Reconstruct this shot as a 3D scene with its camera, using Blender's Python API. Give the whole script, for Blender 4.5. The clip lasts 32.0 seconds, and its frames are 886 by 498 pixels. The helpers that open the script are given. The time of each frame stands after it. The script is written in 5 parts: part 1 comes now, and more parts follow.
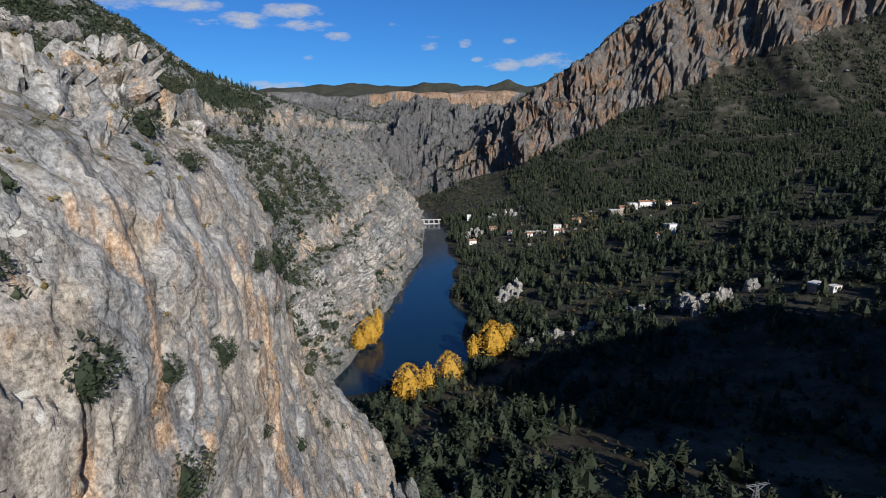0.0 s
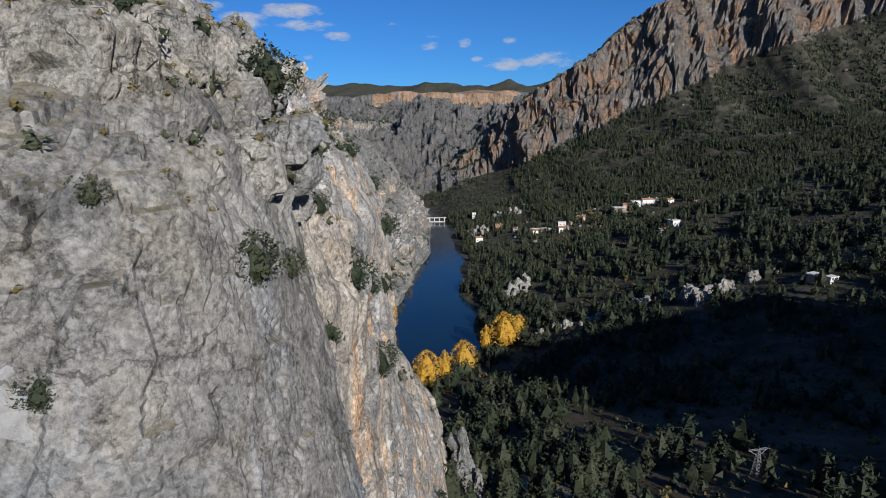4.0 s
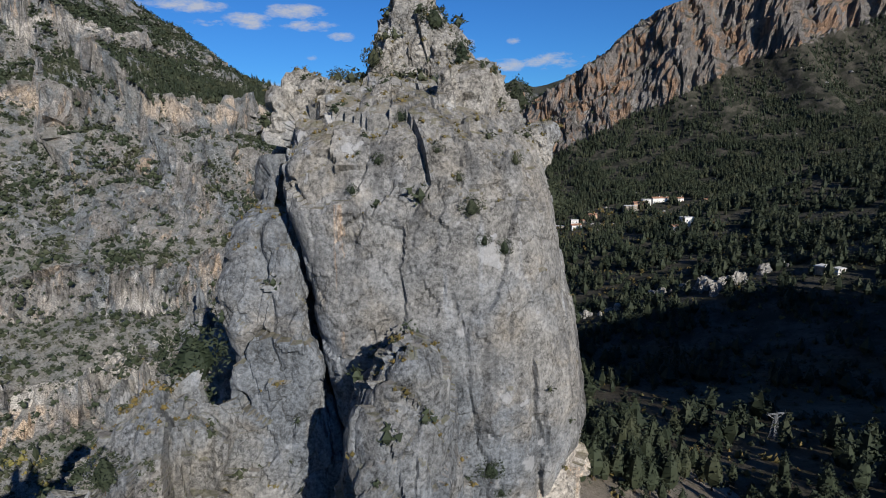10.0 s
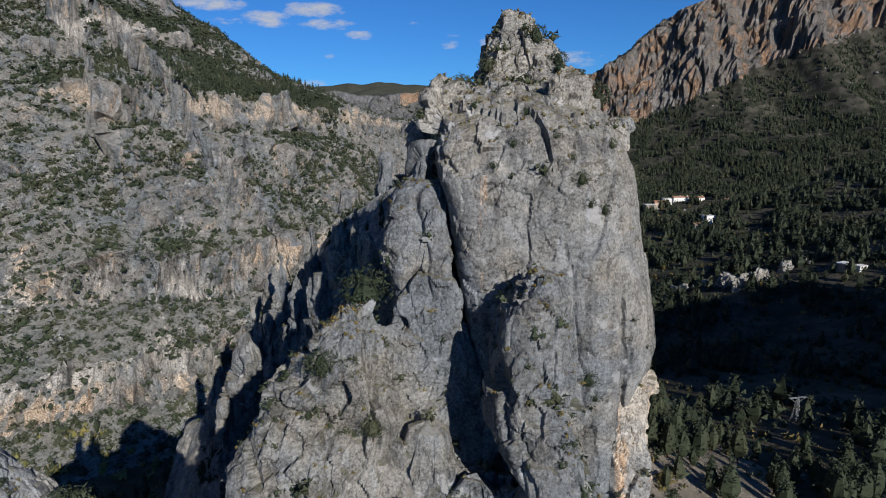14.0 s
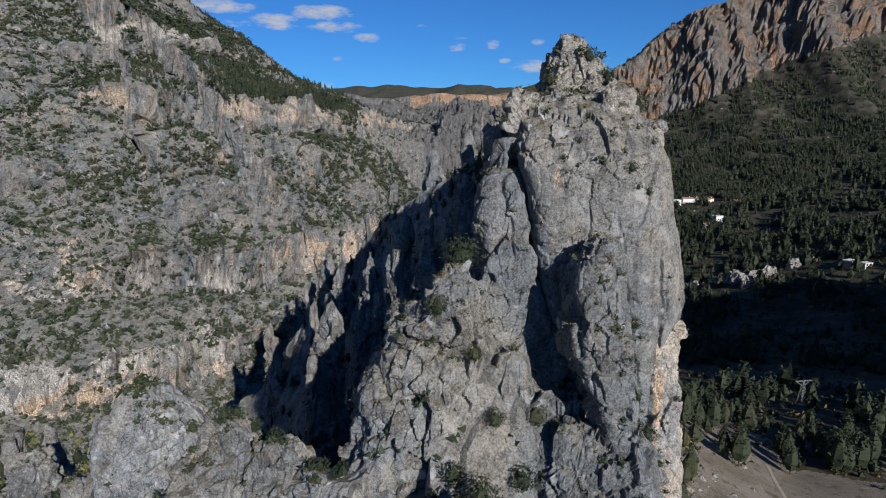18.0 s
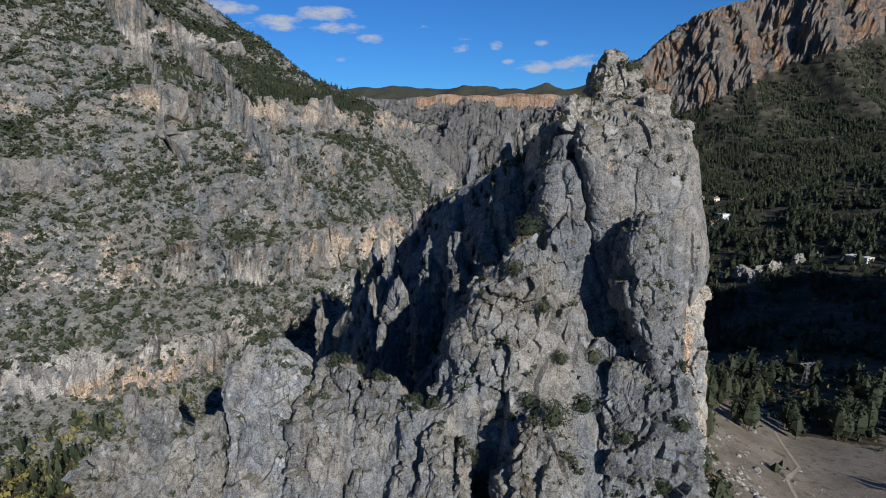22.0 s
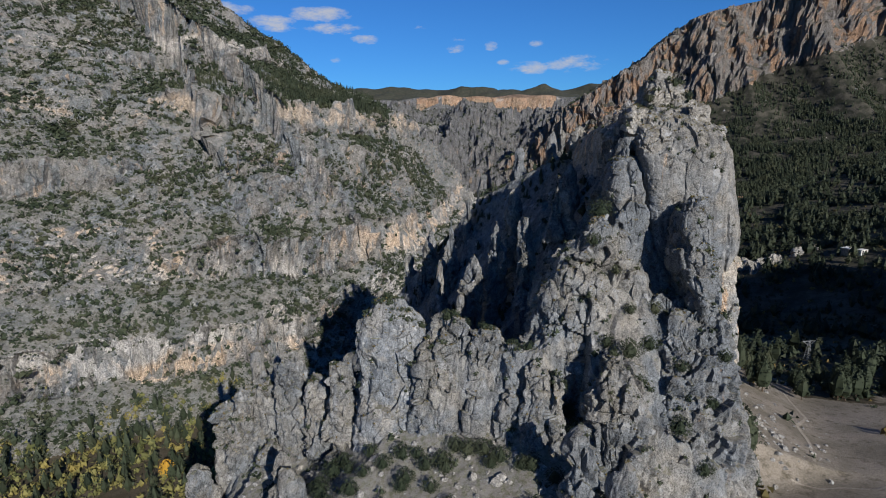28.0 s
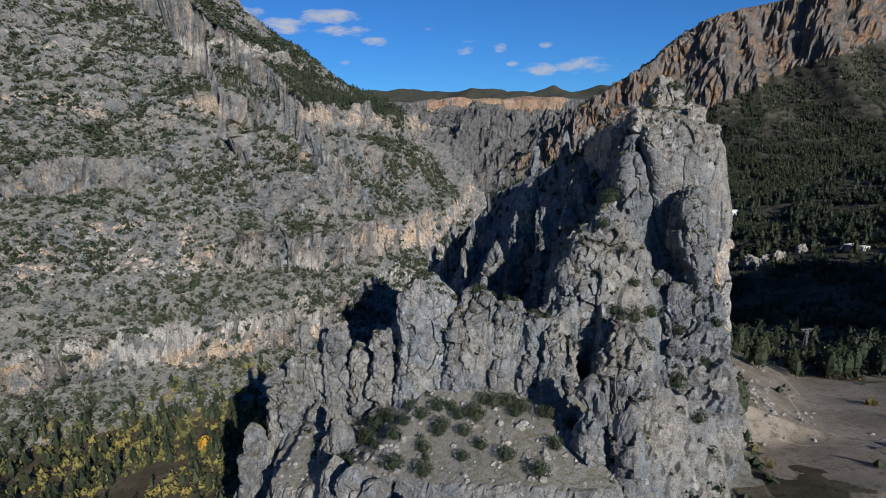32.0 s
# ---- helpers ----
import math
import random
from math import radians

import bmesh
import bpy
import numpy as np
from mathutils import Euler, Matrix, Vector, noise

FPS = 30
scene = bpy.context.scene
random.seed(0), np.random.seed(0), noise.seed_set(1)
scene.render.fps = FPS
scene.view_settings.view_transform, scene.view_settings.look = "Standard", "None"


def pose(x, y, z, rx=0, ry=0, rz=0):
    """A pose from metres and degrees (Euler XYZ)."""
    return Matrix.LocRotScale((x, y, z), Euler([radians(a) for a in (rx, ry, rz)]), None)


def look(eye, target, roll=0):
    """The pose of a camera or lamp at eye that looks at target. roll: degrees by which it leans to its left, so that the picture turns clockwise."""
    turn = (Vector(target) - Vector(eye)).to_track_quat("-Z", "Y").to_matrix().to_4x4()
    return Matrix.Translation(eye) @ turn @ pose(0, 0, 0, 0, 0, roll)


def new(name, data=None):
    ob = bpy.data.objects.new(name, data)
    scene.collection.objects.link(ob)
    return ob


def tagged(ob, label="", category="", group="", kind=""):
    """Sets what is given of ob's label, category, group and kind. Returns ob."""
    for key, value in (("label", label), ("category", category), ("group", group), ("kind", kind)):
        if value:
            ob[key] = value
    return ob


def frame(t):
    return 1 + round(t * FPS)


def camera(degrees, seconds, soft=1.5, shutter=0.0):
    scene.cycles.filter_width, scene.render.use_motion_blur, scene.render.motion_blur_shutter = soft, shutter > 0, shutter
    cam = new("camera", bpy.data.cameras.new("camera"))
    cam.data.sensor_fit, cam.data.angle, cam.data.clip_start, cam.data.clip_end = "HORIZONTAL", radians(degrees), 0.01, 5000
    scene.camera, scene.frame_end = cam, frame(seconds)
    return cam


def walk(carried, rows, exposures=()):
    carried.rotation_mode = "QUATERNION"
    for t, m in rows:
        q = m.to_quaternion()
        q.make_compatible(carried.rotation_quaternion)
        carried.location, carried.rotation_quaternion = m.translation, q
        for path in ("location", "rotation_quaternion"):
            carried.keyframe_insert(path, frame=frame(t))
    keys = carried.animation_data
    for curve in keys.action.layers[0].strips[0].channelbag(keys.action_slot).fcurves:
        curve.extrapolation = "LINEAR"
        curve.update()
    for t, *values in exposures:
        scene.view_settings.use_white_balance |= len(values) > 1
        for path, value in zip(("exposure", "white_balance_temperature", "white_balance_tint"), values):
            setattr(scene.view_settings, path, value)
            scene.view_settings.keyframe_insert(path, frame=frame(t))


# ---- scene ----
cam = camera(76.7, 32.0, soft=1.0)
PATH = [
    (0, (0.652, 0.951, 0.284), (0.633, 2.91, -0.119), -1.0),
    (1, (-1.302, -2.45, 0.199), (-1.318, -0.491, -0.205), -1.0),
    (2, (-3.028, -5.787, 0.058), (-3.045, -3.828, -0.345), -1.0),
    (3, (-4.897, -9.096, 0.033), (-4.916, -7.138, -0.371), -1.0),
    (3.5, (-5.838, -10.702, 0.066), (-5.857, -8.743, -0.338), -1.1),
    (5.5, (-9.87, -17.317, 0.134), (-9.892, -15.359, -0.271), -1.1),
    (6, (-11.007, -18.896, 0.17), (-11.03, -16.938, -0.235), -1.2),
    (7, (-13.254, -21.904, 0.226), (-13.28, -19.945, -0.178), -1.2),
    (8, (-15.641, -24.881, 0.254), (-15.668, -22.923, -0.152), -1.2),
    (9, (-18.023, -27.888, 0.37), (-18.053, -25.93, -0.036), -1.1),
    (10, (-20.429, -30.831, 0.213), (-20.461, -28.872, -0.189), -1.1),
    (11, (-22.804, -33.692, 0.192), (-22.843, -31.733, -0.212), -1.0),
    (12, (-24.862, -36.502, 0.196), (-24.913, -34.544, -0.208), -1.0),
    (13, (-26.552, -39.341, 0.018), (-26.62, -37.384, -0.389), -0.8),
    (14, (-28.077, -42.532, -0.294), (-28.161, -40.575, -0.7), -0.7),
    (14.5, (-28.853, -44.148, -0.435), (-28.943, -42.192, -0.843), -0.7),
    (16.5, (-32.18, -51.127, -0.68), (-32.286, -49.17, -1.082), -0.6),
    (17, (-33.135, -52.981, -0.586), (-33.242, -51.024, -0.984), -0.6),
    (18, (-35.144, -56.786, -0.512), (-35.251, -54.829, -0.91), -0.6),
    (19, (-37.335, -60.647, -0.878), (-37.443, -58.69, -1.277), -0.6),
    (20, (-39.316, -64.318, -0.824), (-39.429, -62.361, -1.221), -0.7),
    (21, (-41.214, -67.876, -0.706), (-41.331, -65.92, -1.104), -0.7),
    (22, (-43.264, -71.479, -0.842), (-43.382, -69.522, -1.237), -0.6),
    (23, (-45.414, -75.029, -0.965), (-45.537, -73.071, -1.357), -0.4),
    (24, (-47.979, -78.662, -1.007), (-48.104, -76.706, -1.404), -0.1),
    (25, (-50.808, -82.18, -0.76), (-50.935, -80.224, -1.158), -0.6),
    (25.5, (-52.12, -83.817, -0.693), (-52.243, -81.86, -1.09), -0.7),
    (27.5, (-56.919, -90.812, -0.386), (-57.026, -88.854, -0.781), -0.7),
    (28, (-57.874, -92.677, -0.42), (-57.976, -90.719, -0.813), -0.7),
    (29, (-59.397, -96.415, -0.811), (-59.502, -94.457, -1.205), -0.5),
    (30, (-60.401, -100.099, -1.127), (-60.513, -98.141, -1.518), -0.2),
    (31, (-60.863, -104.006, -1.207), (-60.993, -102.049, -1.594), -0.4),
    (32, (-61.216, -108.054, -1.135), (-61.349, -106.097, -1.522), -0.7),
]
walk(cam, [(t, look(eye, target, roll)) for t, eye, target, roll in PATH])

# ---- world, sun, exposure ----
SUN_EL, SUN_X, SUN_Y = radians(25.0), 0.487, -0.873
to_sun = Vector((SUN_X * math.cos(SUN_EL), SUN_Y * math.cos(SUN_EL), math.sin(SUN_EL))).normalized()
sun_data = bpy.data.lights.new("sun", "SUN")
sun_data.energy, sun_data.angle, sun_data.color = 5.0, radians(0.53), (1.0, 0.955, 0.895)
sun = new("sun", sun_data)
sun.rotation_mode = "QUATERNION"
sun.rotation_quaternion = to_sun.to_track_quat("Z", "Y")
scene.view_settings.exposure = 0.28

world = bpy.data.worlds.new("world")
scene.world = world
world.use_nodes = True
wn, wl = world.node_tree.nodes, world.node_tree.links
wn.clear()
w_out, w_bg, w_sky = wn.new("ShaderNodeOutputWorld"), wn.new("ShaderNodeBackground"), wn.new("ShaderNodeTexSky")
w_sky.sky_type, w_sky.sun_disc = "NISHITA", False
w_sky.sun_elevation, w_sky.sun_rotation = SUN_EL, math.atan2(SUN_X, SUN_Y)
w_sky.altitude, w_sky.air_density, w_sky.dust_density, w_sky.ozone_density = 900, 1.0, 0.0, 3.0
w_bg.inputs["Strength"].default_value = 0.0455
w_geo = wn.new("ShaderNodeTexCoord")


def wmath(op, a, b=None, vec=False):
    n = wn.new("ShaderNodeVectorMath" if vec else "ShaderNodeMath")
    n.operation = op
    for k, v in enumerate((a, b)):
        if v is None:
            continue
        if isinstance(v, (int, float, tuple, Vector)):
            n.inputs[k].default_value = v
        else:
            wl.new(v, n.inputs[k])
    return n.outputs["Value"] if vec and op in ("DOT_PRODUCT", "LENGTH") else n.outputs[0]


way = w_geo.outputs["Generated"]
w_noise = wn.new("ShaderNodeTexNoise")
w_noise.inputs["Scale"].default_value, w_noise.inputs["Detail"].default_value, w_noise.inputs["Roughness"].default_value = 30.0, 8.0, 0.68
w_map = wn.new("ShaderNodeMapping")
w_map.inputs["Scale"].default_value = (1.0, 1.0, 2.6)
wl.new(way, w_map.inputs["Vector"])
wl.new(w_map.outputs[0], w_noise.inputs["Vector"])
cover = None
# each small cloud: bearing from north to the right and height above the horizon in degrees, half width, half height, body
for bearing, height, wide, tall, body in ((-23.8, 11.5, 3.2, 0.65, 1.0), (-18.7, 10.4, 2.1, 0.7, 1.0), (-22.0, 10.1, 1.8, 0.32, 0.6), (-14.4, 11.3, 2.8, 0.65, 1.0), (-13.2, 10.1, 2.5, 0.49, 0.95), (-10.2, 9.2, 1.3, 0.43, 0.85), (-1.4, 8.3, 0.9, 0.43, 0.85), (-0.8, 9.1, 1.2, 0.27, 0.5), (1.9, 8.5, 0.7, 0.38, 0.75), (6.3, 8.6, 0.7, 0.32, 0.65), (5.8, 6.4, 2.1, 0.59, 0.7), (3.1, 7.0, 0.6, 0.27, 0.5), (9.7, 6.7, 3.2, 0.76, 0.55), (-20.9, 5.0, 0.9, 0.38, 0.75), (-16.5, 4.8, 3.1, 0.38, 0.75), (-13.2, 7.3, 0.5, 0.27, 0.5), (-4.7, 10.3, 0.9, 0.22, 0.4), (-29.9, 11.2, 2.7, 0.76, 0.9)):
    b, h = radians(bearing), radians(height)
    mid = Vector((math.sin(b) * math.cos(h), math.cos(b) * math.cos(h), math.sin(h)))
    side = Vector((math.cos(b), -math.sin(b), 0))
    lift = side.cross(mid)
    off = wmath("SUBTRACT", way, mid, True)
    u = wmath("MULTIPLY", wmath("DOT_PRODUCT", off, side, True), 1 / radians(wide))
    v = wmath("MULTIPLY", wmath("DOT_PRODUCT", off, lift, True), 1 / radians(tall))
    r2 = wmath("ADD", wmath("MULTIPLY", u, u), wmath("MULTIPLY", v, v))
    bump = wmath("MULTIPLY", wmath("MAXIMUM", wmath("SUBTRACT", 1.0, wmath("MULTIPLY", r2, 0.7)), 0.0), body)
    cover = bump if cover is None else wmath("MAXIMUM", cover, bump)
w_dens = wmath("SUBTRACT", wmath("ADD", cover, wmath("MULTIPLY", w_noise.outputs[0], 3.4)), 1.86)
w_ramp = wmath("MULTIPLY", wmath("MINIMUM", wmath("MAXIMUM", wmath("MULTIPLY", w_dens, 1.0), 0.0), 1.0), wmath("MINIMUM", wmath("MULTIPLY", cover, 3.0), 0.85))
w_mix = wn.new("ShaderNodeMix")
w_mix.data_type = "RGBA"
wl.new(w_ramp, w_mix.inputs["Factor"])
w_tint = wn.new("ShaderNodeMix")
w_tint.data_type, w_tint.blend_type = "RGBA", "MULTIPLY"
w_tint.inputs["Factor"].default_value = 1.0
w_tint.inputs[7].default_value = (0.37, 0.97, 1.74, 1)
wl.new(w_sky.outputs[0], w_tint.inputs[6])
wl.new(w_tint.outputs[2], w_mix.inputs[6])
w_mix.inputs[7].default_value = (9.0, 9.3, 10.2, 1)
wl.new(w_mix.outputs[2], w_bg.inputs["Color"])
wl.new(w_bg.outputs[0], w_out.inputs["Surface"])

# ---- noise on arrays ----
rs = np.random.RandomState(7)
PERM = rs.permutation(256)
PERM = np.concatenate([PERM, PERM, PERM]).astype(np.int32)
GRAD = rs.normal(size=(256, 3))
GRAD = (GRAD / np.linalg.norm(GRAD, axis=1)[:, None]).astype(np.float32)
RND = rs.rand(256, 3).astype(np.float32)


def perlin(p):
    p = np.asarray(p, np.float32)
    i = np.floor(p).astype(np.int32)
    f = p - i
    i &= 255
    u = f * f * f * (f * (f * 6 - 15) + 10)
    total = np.zeros(len(p), np.float32)
    for dx in (0, 1):
        wx = u[:, 0] if dx else 1 - u[:, 0]
        a = PERM[(i[:, 0] + dx) & 255]
        for dy in (0, 1):
            wy = wx * (u[:, 1] if dy else 1 - u[:, 1])
            b = PERM[(a + i[:, 1] + dy) & 255]
            for dz in (0, 1):
                g = GRAD[PERM[(b + i[:, 2] + dz) & 255]]
                dot = g[:, 0] * (f[:, 0] - dx) + g[:, 1] * (f[:, 1] - dy) + g[:, 2] * (f[:, 2] - dz)
                total += wy * (u[:, 2] if dz else 1 - u[:, 2]) * dot
    return total * 1.5


def fbm(p, octaves=4, gain=0.5):
    p, amp, total = np.asarray(p, np.float32), 1.0, 0.0
    for _ in range(octaves):
        total = total + amp * perlin(p)
        p, amp = p * 2.03 + 17.3, amp * gain
    return total


def ridged(p, octaves=3, gain=0.5):
    p, amp, total = np.asarray(p, np.float32), 1.0, 0.0
    for _ in range(octaves):
        total = total + amp * (1 - np.abs(perlin(p)) * 2.2)
        p, amp = p * 2.1 + 9.1, amp * gain
    return total


def cells(p):
    """Distance to the nearest joint, a value per cell and how far its tilted face stands out."""
    p = np.asarray(p, np.float32)
    i = np.floor(p).astype(np.int32)
    f1, f2, cid = np.full(len(p), 9.0, np.float32), np.full(len(p), 9.0, np.float32), np.zeros(len(p), np.float32)
    tilt = np.zeros(len(p), np.float32)
    for dx in (-1, 0, 1):
        for dy in (-1, 0, 1):
            for dz in (-1, 0, 1):
                h = PERM[(PERM[(PERM[(i[:, 0] + dx) & 255] + i[:, 1] + dy) & 255] + i[:, 2] + dz) & 255]
                q = i + (dx, dy, dz) + RND[h] - p
                d = np.sqrt((q * q).sum(1))
                near = d < f1
                f2 = np.where(near, f1, np.minimum(f2, d))
                cid = np.where(near, RND[(h * 7 + 3) & 255, 0], cid)
                tilt = np.where(near, (q * GRAD[(h * 5 + 1) & 255]).sum(1), tilt)
                f1 = np.where(near, d, f1)
    return f2 - f1, cid, tilt


def ss(a, b, x):
    t = np.clip((x - a) / (b - a), 0, 1)
    return t * t * (3 - 2 * t)


def smax(a, b, k):
    return 0.5 * (a + b + np.sqrt((a - b) ** 2 + k * k))


def smin(a, b, k):
    return 0.5 * (a + b - np.sqrt((a - b) ** 2 + k * k))


def along(x, y, line):
    """Distance to a broken line, which side of it (left is positive) and the value interpolated along it."""
    best, side, val = np.full(x.shape, 1e9), np.ones(x.shape), np.zeros(x.shape)
    for (ax, ay, av), (bx, by, bv) in zip(line, line[1:]):
        ex, ey = bx - ax, by - ay
        t = np.clip(((x - ax) * ex + (y - ay) * ey) / (ex * ex + ey * ey), 0, 1)
        d = np.hypot(x - ax - t * ex, y - ay - t * ey)
        near = d < best
        best = np.where(near, d, best)
        side = np.where(near, np.sign(ex * (y - ay) - ey * (x - ax)), side)
        val = np.where(near, av + t * (bv - av), val)
    return best, side, val


# ---- the lie of the land ----
WATER = -124.0
FOOT = ((-700, -260, 0.8), (-420, -40, 0.8), (-195, 112, 0.8), (-130, 150, 0.85), (-75, 215, 1.2), (-56, 290, 1.45), (-46, 375, 1.5), (-40, 440, 1.5), (-36, 490, 1.4), (-27, 570, 1.2), (-34, 800, 1.25), (-90, 1300, 1.0))
CREST = ((-118, 8, -58), (-98, 12, -47), (-84, 5, -46), (-70, -3, -37), (-47, -8, -34), (-34, 0, -22), (-26, 14, -8), (-26, 45, -5), (-36, 62, -7), (-54, 77, -18), (-76, 84, -44), (-98, 92, -74))


def left_mountain(x, y):
    d, side, k = along(x, y, FOOT)
    d = d * side
    behind = y + 0.25 * x + 18 * fbm(np.c_[x.ravel() / 60, y.ravel() / 60, 0 * x.ravel() + 8], 3).reshape(x.shape)
    cap = 132 + 30 * ss(350, 480, y) + np.maximum(0, -(x + 145)) * 0.72 * (1 - 0.9 * ss(330, 480, behind)) - 10 * ss(600, 900, y)
    rise = k * d
    z = WATER + np.where(d > 0, smin(rise, cap, 14), rise * 0.5)
    wob = 7 * fbm(np.c_[x.ravel() / 34, y.ravel() / 34, 0 * x.ravel() + 21], 3).reshape(x.shape)
    # named cliff bands: height at x, spread in x, throw
    for z0, dip, x0, x1, lift in ((18, -0.13, -250, -85, 17), (58, -0.1, -300, -215, 8), (-64, 0.06, -205, -75, 20), (-97, 0.0, -330, -150, 15), (-20, -0.25, -420, -265, 15)):
        b = z - z0 - dip * (x + 204) * (z0 == 18) + 0.6 * wob
        span = ss(x0 - 25, x0 + 15, x) * (1 - ss(x1 - 15, x1 + 25, x))
        z = z + lift * span * (ss(-4, 1.5, b) - ss(-28, 28, b))
    return z


def valley(x, y):
    return WATER + (0.31 - 0.135 * ss(420, 560, y)) * (x - 12 + 6 * np.sin(y / 31) + 4 * np.sin(y / 13 + 1)) - 6 * ss(0, 40, 12 - x) + 3 * ss(700, 800, y)


def near_bank(x, y):
    return WATER + 0.22 * np.clip(258 - y + 0.35 * (x + 30), -60, 290) - 60 * ss(-58, -110, x)


def ravine_floor(x, y):
    return WATER + 1.6 - 40 * ss(-118, -95, x) - 40 * ss(150, 190, y)


def cliff_line(x, y):
    """How far north of the cliff's foot a place lies."""
    yf = np.where(x < 172, 945 + 0.6 * (172 - x), 945 - 0.12 * (x - 172))
    ribs = ridged(np.c_[x.ravel() / 105 + 0.3, y.ravel() / 400, 0 * x.ravel() + 2], 2).reshape(x.shape) - 0.75
    return y - yf + 30 * fbm(np.c_[x.ravel() / 80, y.ravel() / 300, 0 * x.ravel()], 4).reshape(x.shape) + 17 * ribs


def cliff_mountain(x, y):
    base = valley(np.minimum(x, 480), y)
    zf = np.interp(x, (-300, -60, 80, 172, 300, 470, 700, 1200, 2500), (-115, -112, -70, -30, 32, 112, 185, 240, 300))
    d = cliff_line(x, y)
    below = base + np.maximum(zf - base, 0) * np.exp(np.minimum(d, 0) / 150)
    hc = np.interp(x, (-60, 60, 120, 250, 340, 434, 530, 700, 900), (10, 58, 104, 124, 152, 132, 98, 62, 50))
    lower = smin(3.0 * d, hc * 0.5, 6)
    upper = smin(np.maximum(3.0 * (d - 32), 0), hc * 0.5 - 0.3 * np.maximum(d - 90, 0), 6)
    return below + np.where(d > 0, np.maximum(lower, 0) + np.maximum(upper, -200) * (d > 32), 0)


def far_plateau(x, y):
    n = fbm(np.c_[x.ravel() / 260, y.ravel() / 260, 0 * x.ravel() + 3], 3).reshape(x.shape)
    ribs = ridged(np.c_[x.ravel() / 120, y.ravel() / 210, 0 * x.ravel() + 6], 4, 0.6).reshape(x.shape) - 0.9
    z = -150 + 225 * ss(780, 1720, y + 120 * n) + 26 * n * ss(900, 1300, y) + 34 * ribs * ss(840, 1050, y) * (1 - ss(1600, 1760, y))
    z = z + 46 * ss(1795, 1825, y + 60 * n + 0.12 * np.abs(x)) + 118 * ss(2300, 3000, y + 70 * n) + 5 * n * ss(2200, 2700, y)
    return z


def ridge(x, y):
    d, side, h = along(x, y, CREST)
    south = (side < 0) & (x < -40)
    ledge = np.where(d < 8, np.where(d < 0.6, 0.5 * d, np.minimum(0.3 + 4.4 * (d - 0.6), 12 + 0.5 * (d - 3.3))), np.where(d < 24, 14.35 + 0.33 * (d - 8), 20 + 1.5 * (d - 24)))
    steep = np.where(d < 4, 0.4 * d, 1.6 + 1.55 * (d - 4))
    right = np.where(d < 8, 0.6 * d, 4.8 + 5.0 * (d - 8))
    east = ss(-30, -22, x) * ss(-12, 4, y)
    core = h - np.where(south, ledge, steep * (1 - east) + right * east) - 3.2 * np.maximum(0, -104 - x) - 4.0 * np.maximum(0, x + 20.5) * (1 - ss(-8, 2, y))
    apron = -55 - 0.42 * np.hypot(x + 13, np.maximum(y - 60, 0) * 1.2) - 1.3 * np.maximum(8 - y, 0)
    apron = np.where(x < -13, -55 - 0.9 * (-13 - x) * 0.2 - 1.2 * np.maximum(y - 60, 0) - 0.35 * np.maximum(-y, 0), apron)
    apron = apron - 1.4 * np.maximum(-60 - x, 0) - 1.0 * np.maximum(y - 62, 0) * (x < -13)
    return smax(core, apron, 3)


def hill(x, y):
    p, q = 0.873 * x + 0.487 * y, -0.487 * x + 0.873 * y
    body = ss(95, 135, p) * (1 - ss(235, 330, p)) * np.exp(-(((q + 185) / 62.0) ** 2))
    return -230 + 306 * body


def land(x, y):
    parts = [smax(np.maximum(valley(x, y), ravine_floor(x, y)), near_bank(x, y), 2.0), left_mountain(x, y), cliff_mountain(x, y), far_plateau(x, y), ridge(x, y), hill(x, y)]
    stack = np.stack(parts)
    z = stack[0]
    for part in parts[1:]:
        z = smax(z, part, 3.0)
    return z, stack.argmax(0)


def spaced(stops):
    out = []
    for (a, step_a), (b, step_b) in zip(stops, stops[1:]):
        pos = a
        while pos < b - 0.6 * step_b:
            out.append(pos)
            pos += step_a + (step_b - step_a) * (pos - a) / (b - a)
    return np.array(out + [stops[-1][0]])


XS = spaced(((-4200, 180), (-900, 30), (-420, 4.0), (-330, 1.6), (-130, 1.0), (-112, 0.6), (20, 0.6), (60, 1.6), (230, 3.0), (520, 4.0), (700, 8.0), (1100, 30), (4200, 200)))
YS = spaced(((-2600, 200), (-300, 18), (-70, 3.0), (-45, 0.6), (96, 0.6), (130, 1.2), (360, 1.6), (560, 4.0), (820, 6.0), (860, 2.6), (1050, 2.6), (1120, 7.0), (1760, 12), (1790, 3.0), (1840, 3.0), (1880, 12), (2000, 14), (3200, 40), (4300, 150)))
GX, GY = np.meshgrid(XS, YS)
GZ, REGION = land(GX, GY)
gx, gy = np.gradient(GZ, XS, axis=1), np.gradient(GZ, YS, axis=0)
NORM = np.stack([-gx, -gy, np.ones_like(gx)], -1)
NORM /= np.linalg.norm(NORM, axis=-1)[..., None]
PT = np.stack([GX, GY, GZ], -1).reshape(-1, 3)
nr, reg = NORM.reshape(-1, 3), REGION.ravel()
steepness = 1 - nr[:, 2]
rock = np.maximum(ss(0.1, 0.35, steepness), 0.6 * (reg == 3) * (PT[:, 1] < 1780))
is_ridge = ss(-25, -5, -np.hypot(np.maximum(np.abs(PT[:, 0] + 45) - 70, 0), np.maximum(np.abs(PT[:, 1] - 25) - 62, 0)))
is_ridge = is_ridge * (reg == 4)
is_left = (reg == 1) * 1.0
crag_d = cliff_line(PT[:, 0], PT[:, 1])
is_cliff = (reg == 2) * ss(-12, 4, crag_d)
